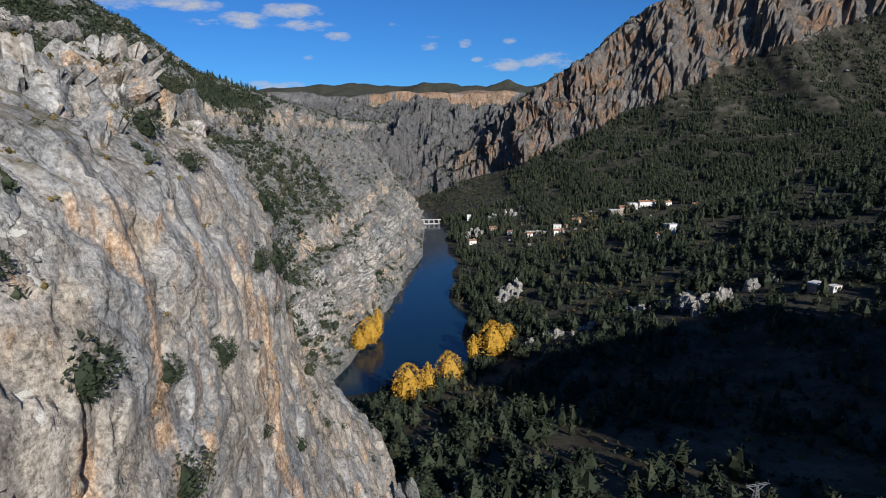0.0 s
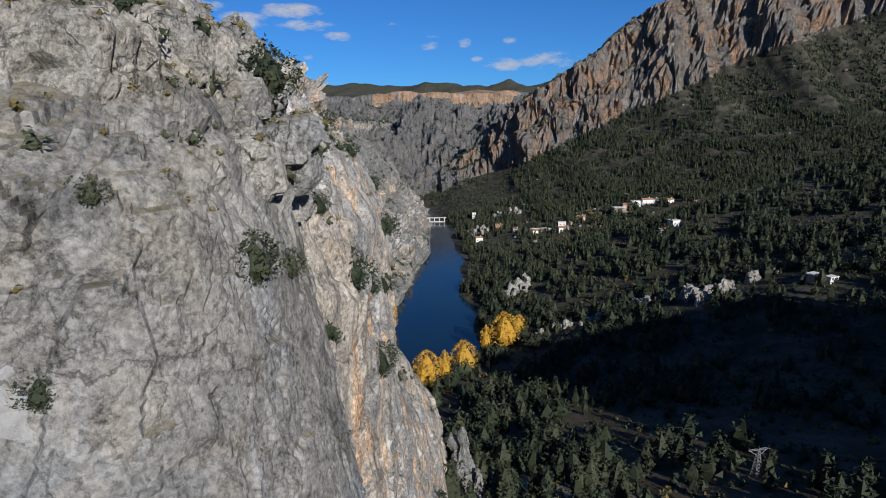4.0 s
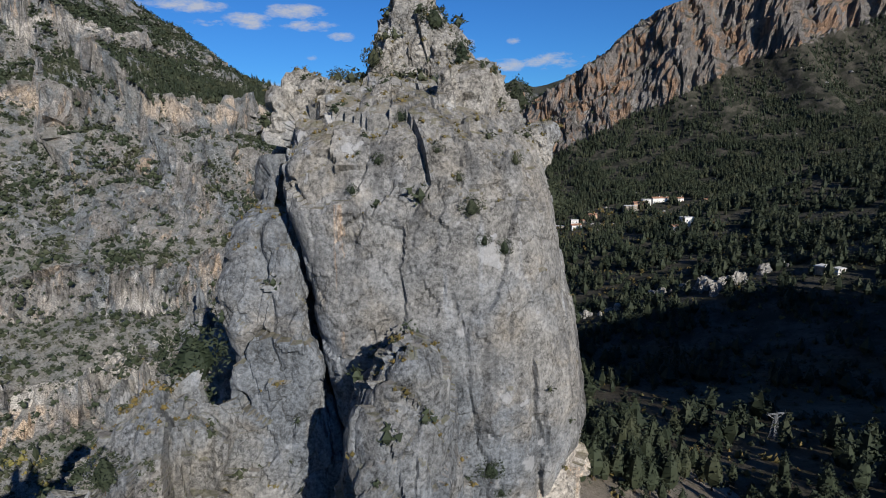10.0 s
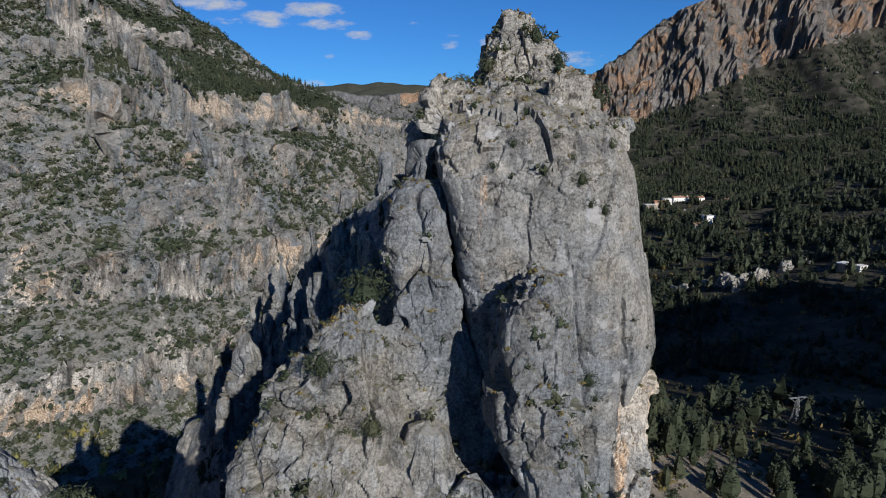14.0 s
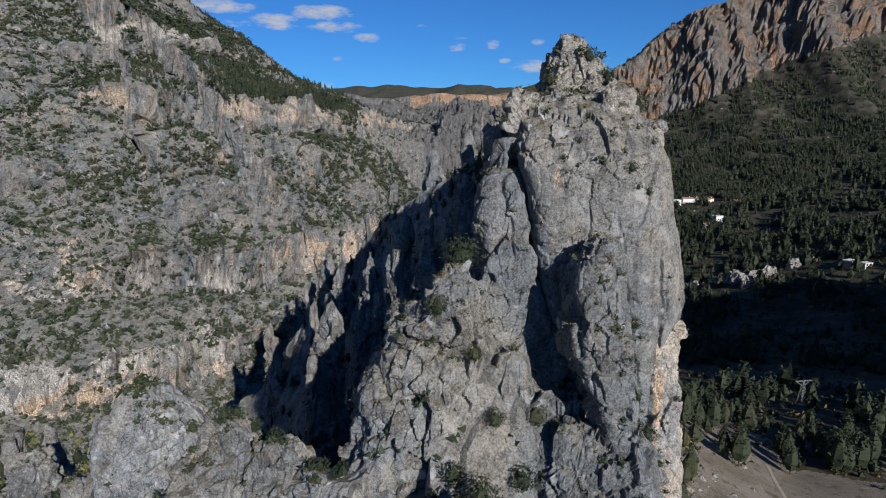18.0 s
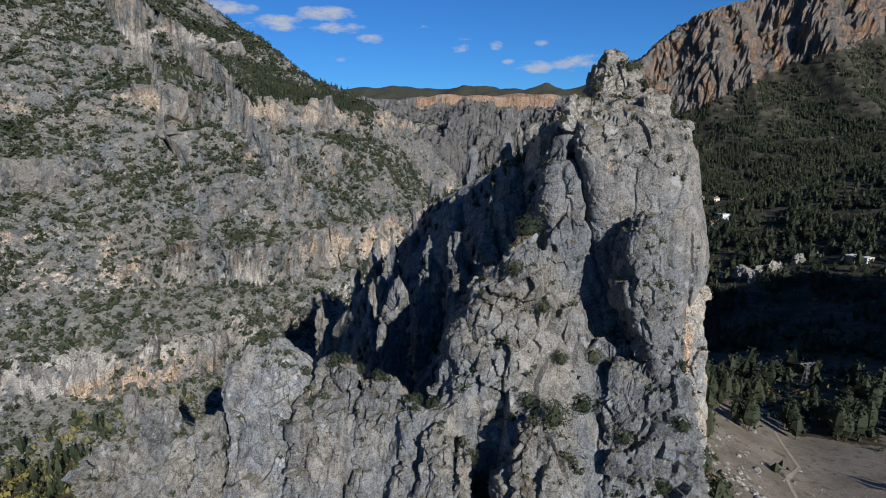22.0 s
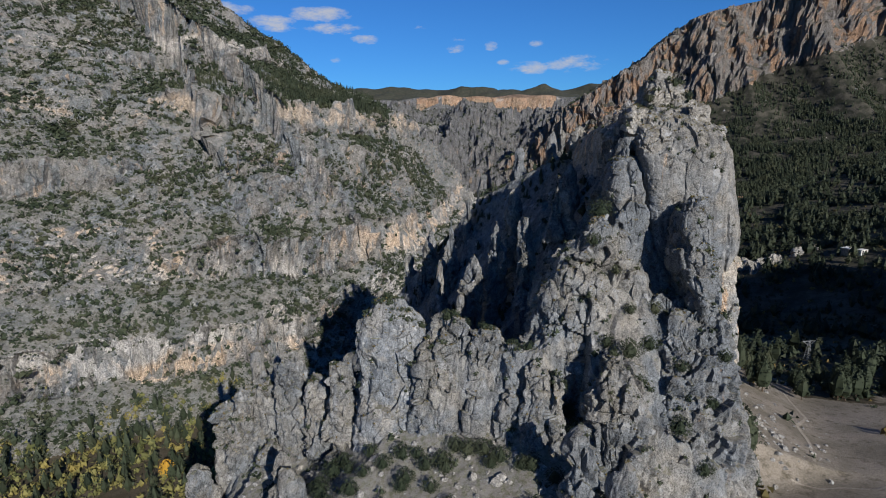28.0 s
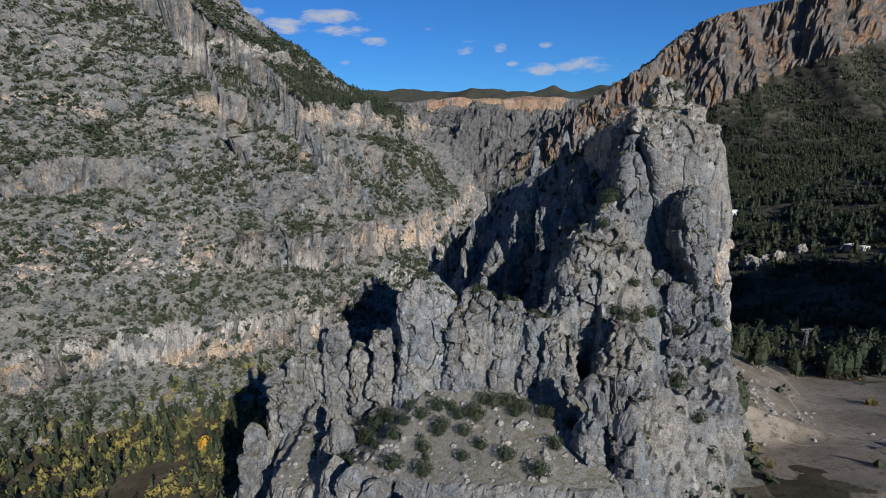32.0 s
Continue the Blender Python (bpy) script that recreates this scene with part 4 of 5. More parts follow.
child("buttress_foot", pillar_mesh(-38.6, -28.0, -62, -41.5, 2.6, 2.6, 40, (0.3, 0.6), 0.6, 0.4, 2.8, 0.22, 0.9, rock_ridge), buttress)

knob = thing("rock_outcrop", "pale wall of rounded rock towers with an ochre notch", "rock")
child("knob_block", crag_mesh(((-58, -79.5, -62.5, -8, 6), (-45, -77.6, -63.8, -6.2, 6), (-39, -77.4, -64.8, -5.2, 5.5), (-35, -78.2, -65.4, -4.6, 5), (-32, -77.2, -66.2, -3.8, 4.4), (-29.4, -75.6, -68.4, -2.8, 3), (-28.2, -74.4, -70.6, -1.8, 2)), 0.2, 0.3, rock_knob, 3.4, 2.8, -52, seed=12, dents=((-75.2, -4.6, -38.5, 1.5, 1.2), (-76.0, -5.2, -41.5, 1.1, 0.9))), knob)
wall_rng = np.random.RandomState(31)
kx = -66.5
while kx < -45.5:
    half_w = 0.8 + 2.2 * wall_rng.rand() ** 1.5
    kx += half_w
    ky = -1.2 - 0.42 * (kx + 66) - 2.8 * wall_rng.rand()
    top_z = np.interp(kx, (-66, -61, -56, -50, -46), (-32.0, -30.7, -32.0, -34.0, -36.4)) - 2.6 * wall_rng.rand() ** 2
    child("wall_block", crag_mesh(((-60, kx - half_w * 1.3, kx + half_w * 1.3, ky - 5.6, ky + 5), (-46, kx - half_w * 1.2, kx + half_w * 1.2, ky - 4.2, ky + 5), (top_z - 3, kx - half_w * 1.08, kx + half_w * 1.08, ky - 2.6, ky + 4), (top_z - 0.8, kx - half_w * 0.85, kx + half_w * 0.9, ky - 1.6, ky + 3), (top_z, kx - half_w * 0.5, kx + half_w * 0.6, ky - 0.6, ky + 2)), 0.22, 0.55, rock_ridge, 5, 5, -54, seed=3 * kx), knob)
    kx += half_w * 0.96
for kx, ky, top_z, half_w in ((-81.5, -0.6, -40.0, 2.0), (-86.5, 2.4, -44.0, 2.2), (-92.6, 5.6, -40.6, 2.6), (-97.6, 7.6, -48.0, 2.4), (-102.4, 7.4, -49.6, 2.6), (-106.5, 8.4, -55.0, 2.4)):
    child("wall_block", crag_mesh(((-76, kx - half_w * 1.4, kx + half_w * 1.4, ky - 4.6, ky + 5), (-54, kx - half_w * 1.2, kx + half_w * 1.2, ky - 3.0, ky + 4), (top_z - 3, kx - half_w, kx + half_w, ky - 1.8, ky + 3), (top_z, kx - half_w * 0.6, kx + half_w * 0.7, ky - 0.8, ky + 2)), 0.24, 0.55, rock_ridge, 4, 4, -62, seed=3 * kx), knob)
for kx, ky, top_z, kr in ((-67.5, -6.6, -40.5, 2.0), (-62.5, -8.0, -40.0, 1.9), (-57.6, -9.6, -41.4, 2.2), (-52.8, -11.6, -41.0, 2.0), (-48.8, -13.4, -42.6, 2.2), (-72.5, -5.0, -43.0, 2.0), (-81.0, 2.0, -42.0, 2.8)):
    child("wall_slab", pillar_mesh(kx, ky, -60, top_z, kr, 1.9, 14 * math.sin(kx * 2), (0.2, 1.0), 0.7, 0.3, 4.0, 0.24, 0.5, rock_ridge), knob)

for px, py, z0, z1, r, tilt in ((-102.5, 14, -75, -40.5, 3.2, 0.5), (-97.5, 15, -75, -41.5, 2.8, -0.3), (-58.0, 26, -52, -25.5, 3.4, 0.8), (-41.0, 19, -32, -8.0, 3.0, 0.5), (-46.5, 24, -38, -16, 2.6, 0.2), (-52.5, 33, -45, -19, 2.8, 0.3),
                                (-48.0, 42, -40, -13, 3.0, 0.3), (-64.0, 60, -60, -22, 3.0, 0.6), (-70.5, 74, -70, -27, 3.6, 0.6), (-78.0, 83, -80, -37, 3.8, 0.5), (-54.5, 77, -55, -11, 3.6, 0.3), (-59.5, 66, -55, -19, 2.8, 0.4),
                                (-44.5, 70, -45, -5.0, 3.6, 0.4), (-36.0, 62, -40, 0.5, 3.6, 0.2), (-31.0, 52, -30, 3.0, 3.4, 0.2), (-37.0, 33, -30, -4, 3.0, 0.4), (-86.0, 74, -80, -45, 3.2, 0.4), (-66.0, 45, -60, -31, 2.6, 0.4), (-33.0, 66, -30, 6.0, 1.6, 0.0),
                                (-5.0, 71.5, -70, -47, 3.2, 0.0), (-88, -12, -75, -53.5, 4.0, 0.3), (-96, 2, -75, -56, 3.6, 0.4), (-120, 20, -100, -82, 5.0, 0.2)):
    p_ob = thing("rock_pinnacle", "jagged grey limestone pinnacle on the shaded ridge", "rock pinnacle", "pinnacles of the ridge")
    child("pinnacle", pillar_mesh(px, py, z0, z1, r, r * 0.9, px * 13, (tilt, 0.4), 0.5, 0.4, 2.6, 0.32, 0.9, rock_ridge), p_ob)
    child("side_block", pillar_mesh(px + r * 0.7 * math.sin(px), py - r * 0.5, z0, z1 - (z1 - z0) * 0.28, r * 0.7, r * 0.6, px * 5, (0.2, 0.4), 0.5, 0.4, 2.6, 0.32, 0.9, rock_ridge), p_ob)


# ---- leaves, trees and bushes ----
def tufts(count, shape, size, rng, flat=0.0):
    """Small leafy triangles round a crown. shape(u) gives places on it."""
    mid = shape(count, rng)
    a = rng.normal(size=(count, 3, 3)) * size * 0.62
    a[:, :, 2] *= 1 - flat
    return (mid[:, None] + a).reshape(-1, 3), np.arange(count * 3).reshape(-1, 3)


def pine_shape(n, rng):
    u = rng.rand(n) ** 0.75
    z = 0.16 + 0.84 * u
    r = 0.235 * np.minimum(1, (1 - u) ** 0.72 * 1.15 + 0.05) * np.minimum(1, 0.45 + u * 3.5) * np.sqrt(0.35 + 0.65 * rng.rand(n))
    a = rng.rand(n) * 6.283
    r = r * (1 + 0.22 * np.sin(3 * a + u * 9))
    return np.c_[r * np.cos(a), r * np.sin(a), z]


def ball_shape(n, rng):
    v = rng.normal(size=(n, 3))
    v /= np.linalg.norm(v, axis=1)[:, None]
    v *= (0.75 + 0.25 * rng.rand(n))[:, None]
    lump = 1 + 0.25 * np.sin(v[:, :1] * 4 + 1) * np.cos(v[:, 1:2] * 5)
    v = v * lump
    return np.c_[v[:, 0] * 0.5, v[:, 1] * 0.5, 0.42 + v[:, 2] * 0.46]


def poplar_shape(n, rng):
    u = rng.rand(n)
    r = 0.34 * np.sin(np.clip(u * 0.9 + 0.1, 0, 1) * 3.14159) ** 0.6 * np.sqrt(0.4 + 0.6 * rng.rand(n))
    a = rng.rand(n) * 6.283
    return np.c_[r * np.cos(a), r * np.sin(a), 0.1 + 0.9 * u]


def slim_shape(n, rng):
    p = poplar_shape(n, rng)
    return p * (0.5, 0.5, 1)


def core(shape_r, z0, z1, rng):
    """A small rough body inside a crown, so that it is not seen through."""
    a = np.arange(6) * 6.283 / 6
    rows = [np.c_[np.cos(a) * shape_r * f, np.sin(a) * shape_r * f, np.full(6, z0 + (z1 - z0) * k)] for k, f in ((0, 0.6), (0.3, 1), (0.65, 0.7), (1, 0.1))]
    v = np.vstack(rows) * (1 + 0.12 * rng.normal(size=(24, 1)) * (1, 1, 0))
    f = [(r * 6 + c, r * 6 + (c + 1) % 6, r * 6 + 6 + (c + 1) % 6) for r in range(3) for c in range(6)] + [(r * 6 + c, r * 6 + 6 + (c + 1) % 6, r * 6 + 6 + c) for r in range(3) for c in range(6)]
    return v, np.array(f)


def small_core(r, z1):
    v = np.array([(r, 0, z1 * 0.4), (0, r, z1 * 0.45), (-r, 0, z1 * 0.4), (0, -r, z1 * 0.45), (0, 0, z1), (0, 0, -0.1)])
    return v, np.array([(0, 1, 4), (1, 2, 4), (2, 3, 4), (3, 0, 4), (1, 0, 5), (2, 1, 5), (3, 2, 5), (0, 3, 5)])


def crown(kind, count, size, seed):
    rng = np.random.RandomState(seed)
    shape, cr, c0, c1 = {"pine": (pine_shape, 0.15, 0.2, 0.9), "ball": (ball_shape, 0.27, 0.05, 0.72), "poplar": (poplar_shape, 0.24, 0.12, 0.9), "slim": (slim_shape, 0.11, 0.12, 0.92)}[kind]
    v, f = tufts(count, shape, size, rng)
    cv, cf = core(cr, c0, c1, rng) if count > 50 else small_core(cr, c1)
    return np.vstack([v, cv]), np.vstack([f, cf + len(v)])


def scattered(name, variants, places, sizes, mat, wide=None):
    """Many plants joined into one mesh."""
    rng = np.random.RandomState(len(places))
    V, F, at = [], [], 0
    turn = rng.rand(len(places)) * 6.283
    which = rng.randint(len(variants), size=len(places))
    wide = sizes if wide is None else wide
    for k, (v, f) in enumerate(variants):
        sel = np.nonzero(which == k)[0]
        if not len(sel):
            continue
        c, s = np.cos(turn[sel])[:, None], np.sin(turn[sel])[:, None]
        X = (v[None, :, 0] * c - v[None, :, 1] * s) * wide[sel, None] + places[sel, 0:1]
        Y = (v[None, :, 0] * s + v[None, :, 1] * c) * wide[sel, None] + places[sel, 1:2]
        Z = v[None, :, 2] * sizes[sel, None] + places[sel, 2:3]
        V.append(np.stack([X, Y, Z], -1).reshape(-1, 3))
        F.append((f[None] + (np.arange(len(sel)) * len(v))[:, None, None]).reshape(-1, 3) + at)
        at += len(sel) * len(v)
    return new(name, mesh_np(name, np.vstack(V), np.vstack(F), mat, False))


rng = np.random.RandomState(5)


def grown(n, x0, x1, y0, y1, want, sink=0.2):
    """n random places on the ground where want(x, y, z) allows, a chance from 0 to 1."""
    x, y = x0 + (x1 - x0) * rng.rand(n), y0 + (y1 - y0) * rng.rand(n)
    z = height(x, y)
    ok = rng.rand(n) < want(x, y, z)
    return np.c_[x, y, z - sink][ok]


def flatness(x, y):
    return NORM[np.clip(np.searchsorted(YS, y), 0, ny - 1), np.clip(np.searchsorted(XS, x), 0, nx - 1), 2]


def patch(x, y, s, k):
    return fbm(np.c_[x / s, y / s, 0 * x + k], 3)


def woods(x, y, z):
    clear = (np.hypot((x - 40) / 44, (y - 6) / 50) < 1) | (np.hypot((x - 135) / 115, (y - 572) / 72) < 1) & (patch(x, y, 22, 2) > -0.12)
    here = np.clip(0.62 + 1.9 * patch(x, y, 34, 1), 0.06, 1) * ~clear * (z > WATER + 1.0) * (x > -32) * ((z < -54) | (y > 120))
    for ox, oy, rx, ry in ((126, 262, 30, 15), (104, 282, 22, 12), (60, 286, 26, 9), (166, 238, 16, 14), (45, 377, 12, 10)):
        clear = clear | (np.hypot((x - ox) / rx, (y - oy) / ry) < 1) & (patch(x, y, 6, 3) > -0.3)
    here = here * ~clear
    dark = (np.hypot((x - 100) / 75, (y - 150) / 75) < 1)
    return here * np.where(dark, 0.35, 1.0) * np.where(np.abs(patch(x, y, 60, 9)) < 0.04, 0.2, 1)


pines_v = [crown("pine", 46, 0.068, s) for s in range(4)] + [(v * (0.72, 0.72, 0.86), f) for v, f in (crown("poplar", 46, 0.082, 30 + s) for s in range(3))]
far_v = [crown("pine", 16, 0.11, s) for s in range(20, 26)]
near_p = grown(14500, -40, 330, 0, 430, woods)
tall = 3.5 + 7.5 * rng.rand(len(near_p)) ** 1.4
order = np.argsort(np.hypot(near_p[:, 0] - 10, near_p[:, 1] - 20))
lone, rest = order[:280], order[280:]
mid_p = grown(14000, -40, 620, 400, 800, woods)
hi_p = grown(34000, 100, 760, 560, 960, lambda x, y, z: np.clip(0.9 + 1.2 * patch(x, y, 55, 71), 0.3, 1) * woods(x, y, z) * np.clip(1.3 - (z + 40) / 220, 0.55, 1) * (cliff_line(x, y) < 0))
tagged(scattered("pine_forest", pines_v, near_p[rest], tall[rest], pine_green, tall[rest] * (1.2 + 0.6 * rng.rand(len(rest)))), "dense dark green pine forest on the valley floor", "forest", kind="stuff")
tagged(scattered("pine_forest", far_v, np.vstack([mid_p, hi_p]), 6 + 4 * rng.rand(len(mid_p) + len(hi_p)), pine_green), "dark pine woods on the far mountain slope", "forest", kind="stuff")
crown_me = [mesh_np("crown", *crown("pine", 170, 0.036, 50 + s), pine_green, False) for s in range(7)]
ca6 = np.arange(6) * 6.283 / 6
trunk_v = np.vstack([np.c_[np.cos(ca6) * 0.018, np.sin(ca6) * 0.018, np.zeros(6) - 0.05], np.c_[np.cos(ca6) * 0.006, np.sin(ca6) * 0.006, np.full(6, 0.8)]])
trunk_f = [(c, (c + 1) % 6, 6 + (c + 1) % 6, 6 + c) for c in range(6)]
trunk_me = mesh_np("trunk", trunk_v, trunk_f, bark)
for q in lone:
    tree = thing("pine_tree", "dark green pine tree on the valley floor", "tree", "pines of the valley", near_p[q])
    tree.scale = (tall[q] * 1.25, tall[q] * 1.25, tall[q])
    tree.rotation_euler = (0, 0, rng.rand() * 6.28)
    child("trunk", trunk_me, tree)
    child("crown", crown_me[rng.randint(7)], tree)

# shrubs on rock
shrub_v = [crown("ball", 9, 0.28, 100 + s) for s in range(6)]


def on_left(x, y, z):
    d = np.clip(0.6 + 0.5 * patch(x, y, 26, 4), 0.3, 1) * (0.8 + 0.2 * ss(0.35, 0.65, flatness(x, y)))
    return d * (0.7 + 0.5 * ss(-70, 10, z)) * (left_mountain(x, y) > ridge(x, y)) * (z > WATER + 3)


left_b = grown(74000, -420, -20, 40, 460, on_left, 0.15)
lb = 1.0 + 2.8 * rng.rand(len(left_b)) ** 2.6
tiny_b = grown(60000, -420, -20, 40, 420, lambda x, y, z: 0.75 * on_left(x, y, z), 0.1)
tb = 0.5 + 0.7 * rng.rand(len(tiny_b))
tagged(scattered("mountain_tufts", [small_core(0.5, 0.8)], tiny_b, tb, bush_green, tb * 1.3), "low dark tufts dotted between the shrubs of the mountainside", "shrubs", kind="stuff")
tagged(scattered("mountain_shrubs", shrub_v, left_b, lb * 1.2, bush_green, lb * 1.5), "small dark juniper shrubs dotted over the mountainside", "shrubs", kind="stuff")
belt = grown(9000, -330, -95, 230, 430, lambda x, y, z: ss(0, 4, z - 21 + 0.13 * (x + 204)) * (1 - ss(14, 30, z - 21 + 0.13 * (x + 204))) * ss(-300, -235, x) * np.clip(0.75 + patch(x, y, 20, 6), 0, 1), 0.2)
crest_p = grown(2600, -420, -60, 320, 560, lambda x, y, z: (z > 20) * np.clip(0.35 + patch(x, y, 25, 16), 0, 1), 0.2)
belt = np.vstack([belt, crest_p])
tagged(scattered("ledge_pines", pines_v, belt, 3.5 + 3.0 * rng.rand(len(belt)), pine_green), "dark pines along a shelf of the mountain", "trees", kind="stuff")
far_b = grown(15000, -320, 330, 430, 1780, lambda x, y, z: np.clip(0.5 + patch(x, y, 60, 8), 0, 1) * (z > WATER + 3), 0.2)
tagged(scattered("gorge_shrubs", shrub_v, far_b, (2 + 3 * rng.rand(len(far_b))) * (1 + 0.7 * ss(700, 1300, far_b[:, 1])), bush_green), "dark shrubs on the walls of the far gorge", "shrubs", kind="stuff")
ridge_b = grown(5200, -115, -8, -45, 95, lambda x, y, z: (z > -75) * np.clip(0.35 + 0.9 * patch(x, y, 9, 5), 0.05, 1) * np.where((y < -8) & (x < -45), 0.12, 1), 0.1)
rb = 0.45 + 1.7 * rng.rand(len(ridge_b)) ** 2.5
tagged(scattered("ridge_shrubs", shrub_v, ridge_b, rb, bush_green, rb * 1.2), "low dark shrubs among the rocks of the ridge", "shrubs", kind="stuff")

slope_stones = grown(2600, 90, 760, 480, 960, lambda x, y, z: np.clip(0.12 + 1.4 * patch(x, y, 46, 44), 0, 1) * (cliff_line(x, y) < 10) * (z > WATER + 6), 0.8)

shade_p = grown(700, -92, -32, 10, 80, lambda x, y, z: (z > -78) * np.clip(0.5 + patch(x, y, 10, 15), 0.1, 1), 0.3)
tagged(scattered("ridge_pines", pines_v, shade_p, 1.8 + 2.4 * rng.rand(len(shade_p)), pine_green, 3.0 + 2.0 * rng.rand(len(shade_p))), "low dark pines on the shaded side of the ridge", "trees", kind="stuff")

# golden poplars by the river
gold = [mesh_np("crown", *crown("poplar", 900, 0.034, 200 + s), poplar_gold, False) for s in range(3)]
gold_slim = mesh_np("crown", *crown("slim", 500, 0.032, 210), poplar_gold, False)
for tx, ty, th, slim in ((-18, 232, 19, 0), (-9.5, 240, 17, 1), (0, 255, 18, 0), (13.5, 286, 17, 1), (24, 288, 21, 0), (33, 297, 14, 0), (-47.5, 320, 18, 0), (-44, 334, 19, 1), (-52, 312, 13, 0), (-152, 96, 11, 1), (-148, 92, 8, 0), (-170, 88, 7, 0)):
    tree = thing("poplar_tree", "slender golden poplar by the water" if slim else "broad golden autumn poplar by the water", "tree", "golden poplars", (tx, ty, max(float(height(np.array([tx]), np.array([ty]))[0]), WATER) - 0.2))
    tree.scale = (th * 1.2, th * 1.2, th)
    child("trunk", trunk_me, tree)
    child("crown", gold_slim if slim else gold[int(th) % 3], tree)

# undergrowth of the valley and the bottom of the ravine
under = grown(11000, -40, 300, -10, 420, lambda x, y, z: np.clip(0.55 + patch(x, y, 18, 12), 0.1, 1) * (z > WATER + 0.6) * (z < -54) * (x > -28) * np.where(np.hypot((x - 40) / 44, (y - 6) / 50) < 1, 0.14, 1), 0.2)
us = 1.2 + 2.2 * rng.rand(len(under)) ** 2
half = rng.rand(len(under)) < 0.68
tagged(scattered("undergrowth", shrub_v, under[half], us[half], bush_green, us[half] * 1.2), "dark green undergrowth between the pines", "shrubs", kind="stuff")
tagged(scattered("autumn_scrub", shrub_v, under[~half], us[~half], dry_shrub, us[~half] * 1.2), "brownish autumn scrub between the pines", "shrubs", kind="stuff")
ravine = grown(6500, -330, -95, 20, 150, lambda x, y, z: (z < -116 + 14 * patch(x, y, 24, 31)) * 0.9 * (1 - ss(-165, -120, x)) + 0.02 * (z < -100), 0.2)
rv = rng.rand(len(ravine))
tagged(scattered("ravine_pines", pines_v, ravine[rv < 0.14], 4 + 6 * rng.rand((rv < 0.14).sum()), pine_green), "dark trees in the bottom of the ravine", "trees", kind="stuff")
tagged(scattered("ravine_scrub", shrub_v, ravine[rv > 0.45], 1.6 + 3.4 * rng.rand((rv > 0.45).sum()) ** 2, ravine_leaves), "yellowing scrub in the bottom of the ravine", "shrubs", kind="stuff")

# ---- plants that root in the rock ----
from mathutils.bvhtree import BVHTree

rv_all, rt_all, at = [], [], 0
for P_, t_ in ROCKS:
    rv_all.append(P_)
    rt_all.append(t_ + at)
    at += len(P_)
ROCK_V, ROCK_T = np.vstack(rv_all), np.vstack(rt_all)
near_q = QUADS[(qmid[:, 0] > -135) & (qmid[:, 0] < 40) & (qmid[:, 1] > -60) & (qmid[:, 1] < 110)]
tree_v = np.vstack([ROCK_V, PT])
tree_f = ROCK_T.tolist() + (near_q[:, [0, 1, 2]] + len(ROCK_V)).tolist() + (near_q[:, [0, 2, 3]] + len(ROCK_V)).tolist()
CAST = BVHTree.FromPolygons(tree_v.tolist(), tree_f)


def down_at(x, y, top=40.0):
    hit = CAST.ray_cast(Vector((x, y, top)), Vector((0, 0, -1)))[0]
    return hit.z if hit else float(height(np.array([x]), np.array([y]))[0])


def ahead_at(x, z, start=-60.0):
    """How far north a level ray at this x and height meets rock."""
    hit = CAST.ray_cast(Vector((x, start, z)), Vector((0, 1, 0)))[0]
    return hit.y if hit else None


bush_me = [mesh_np("foliage", *crown("ball", 760, 0.05, 300 + s), bush_green, False) for s in range(5)]
stem_v = np.vstack([np.c_[np.cos(ca6) * 0.05, np.sin(ca6) * 0.05, np.zeros(6) - 0.25], np.c_[np.cos(ca6) * 0.03, np.sin(ca6) * 0.03, np.full(6, 0.3)]])
stem_me = mesh_np("stem", stem_v, trunk_f, bark)


def bush(x, y, z, size, group, label="round dark green juniper bush rooted in the rock"):
    ob = thing("juniper_bush", label, "bush", group, (x, y, z - 0.08 * size))
    ob.scale = (size * 1.15, size * 1.05, size)
    ob.rotation_euler = (0, 0, rng.rand() * 6.28)
    child("stem", stem_me, ob)
    child("foliage", bush_me[rng.randint(5)], ob)


# on the climbing face: x, height, size
for x, z, size in ((-19.3, -4.2, 1.3), (-21.2, -0.8, 0.8), (-18.6, -6.0, 0.9), (-17.4, -6.6, 1.1), (-24.5, -1.4, 0.9), (-23.4, 1.0, 0.9), (-16.6, -1.6, 0.9), (-18.2, -20.5, 1.7), (-17.6, -22.0, 1.0), (-26.0, -3.0, 0.7), (-20.0, -2.4, 0.7)):
    y = ahead_at(x, z)
    if y is not None:
        bush(x, y + 0.1, z, size, "bushes on the climbing face")
# on the right flank, met by a level ray from the east: y, height, size
for y, z, size in ((6.9, -4.8, 2.0), (15.1, 2.2, 2.7), (9.6, -5.4, 1.5), (19.6, -8.6, 2.6), (24.4, -10.4, 1.5), (20.5, 1.4, 1.4), (16.0, 1.8, 1.2), (18.0, -4.0, 1.3), (40.0, -9.0, 2.2), (46.0, -10.5, 3.4), (30.0, -12.0, 2.0), (24.0, -16.0, 2.6), (52.0, -16.0, 1.8), (57.0, -20.0, 1.6), (43.0, -13.4, 1.6), (51.0, -12.6, 1.6), (54.0, -8.0, 2.0), (45.7, -26.8, 1.5), (34.8, -1.6, 1.6), (36.0, -20.0, 1.4), (60.0, -26.0, 2.0), (56.0, -8.0, 4.2), (50.0, -6.0, 2.4), (34.0, 0.5, 2.2)):
    hit = CAST.ray_cast(Vector((30, y, z)), Vector((-1, 0, 0)))[0]
    if hit:
        bush(hit.x - 0.1, y, z, size, "bushes on the flank")
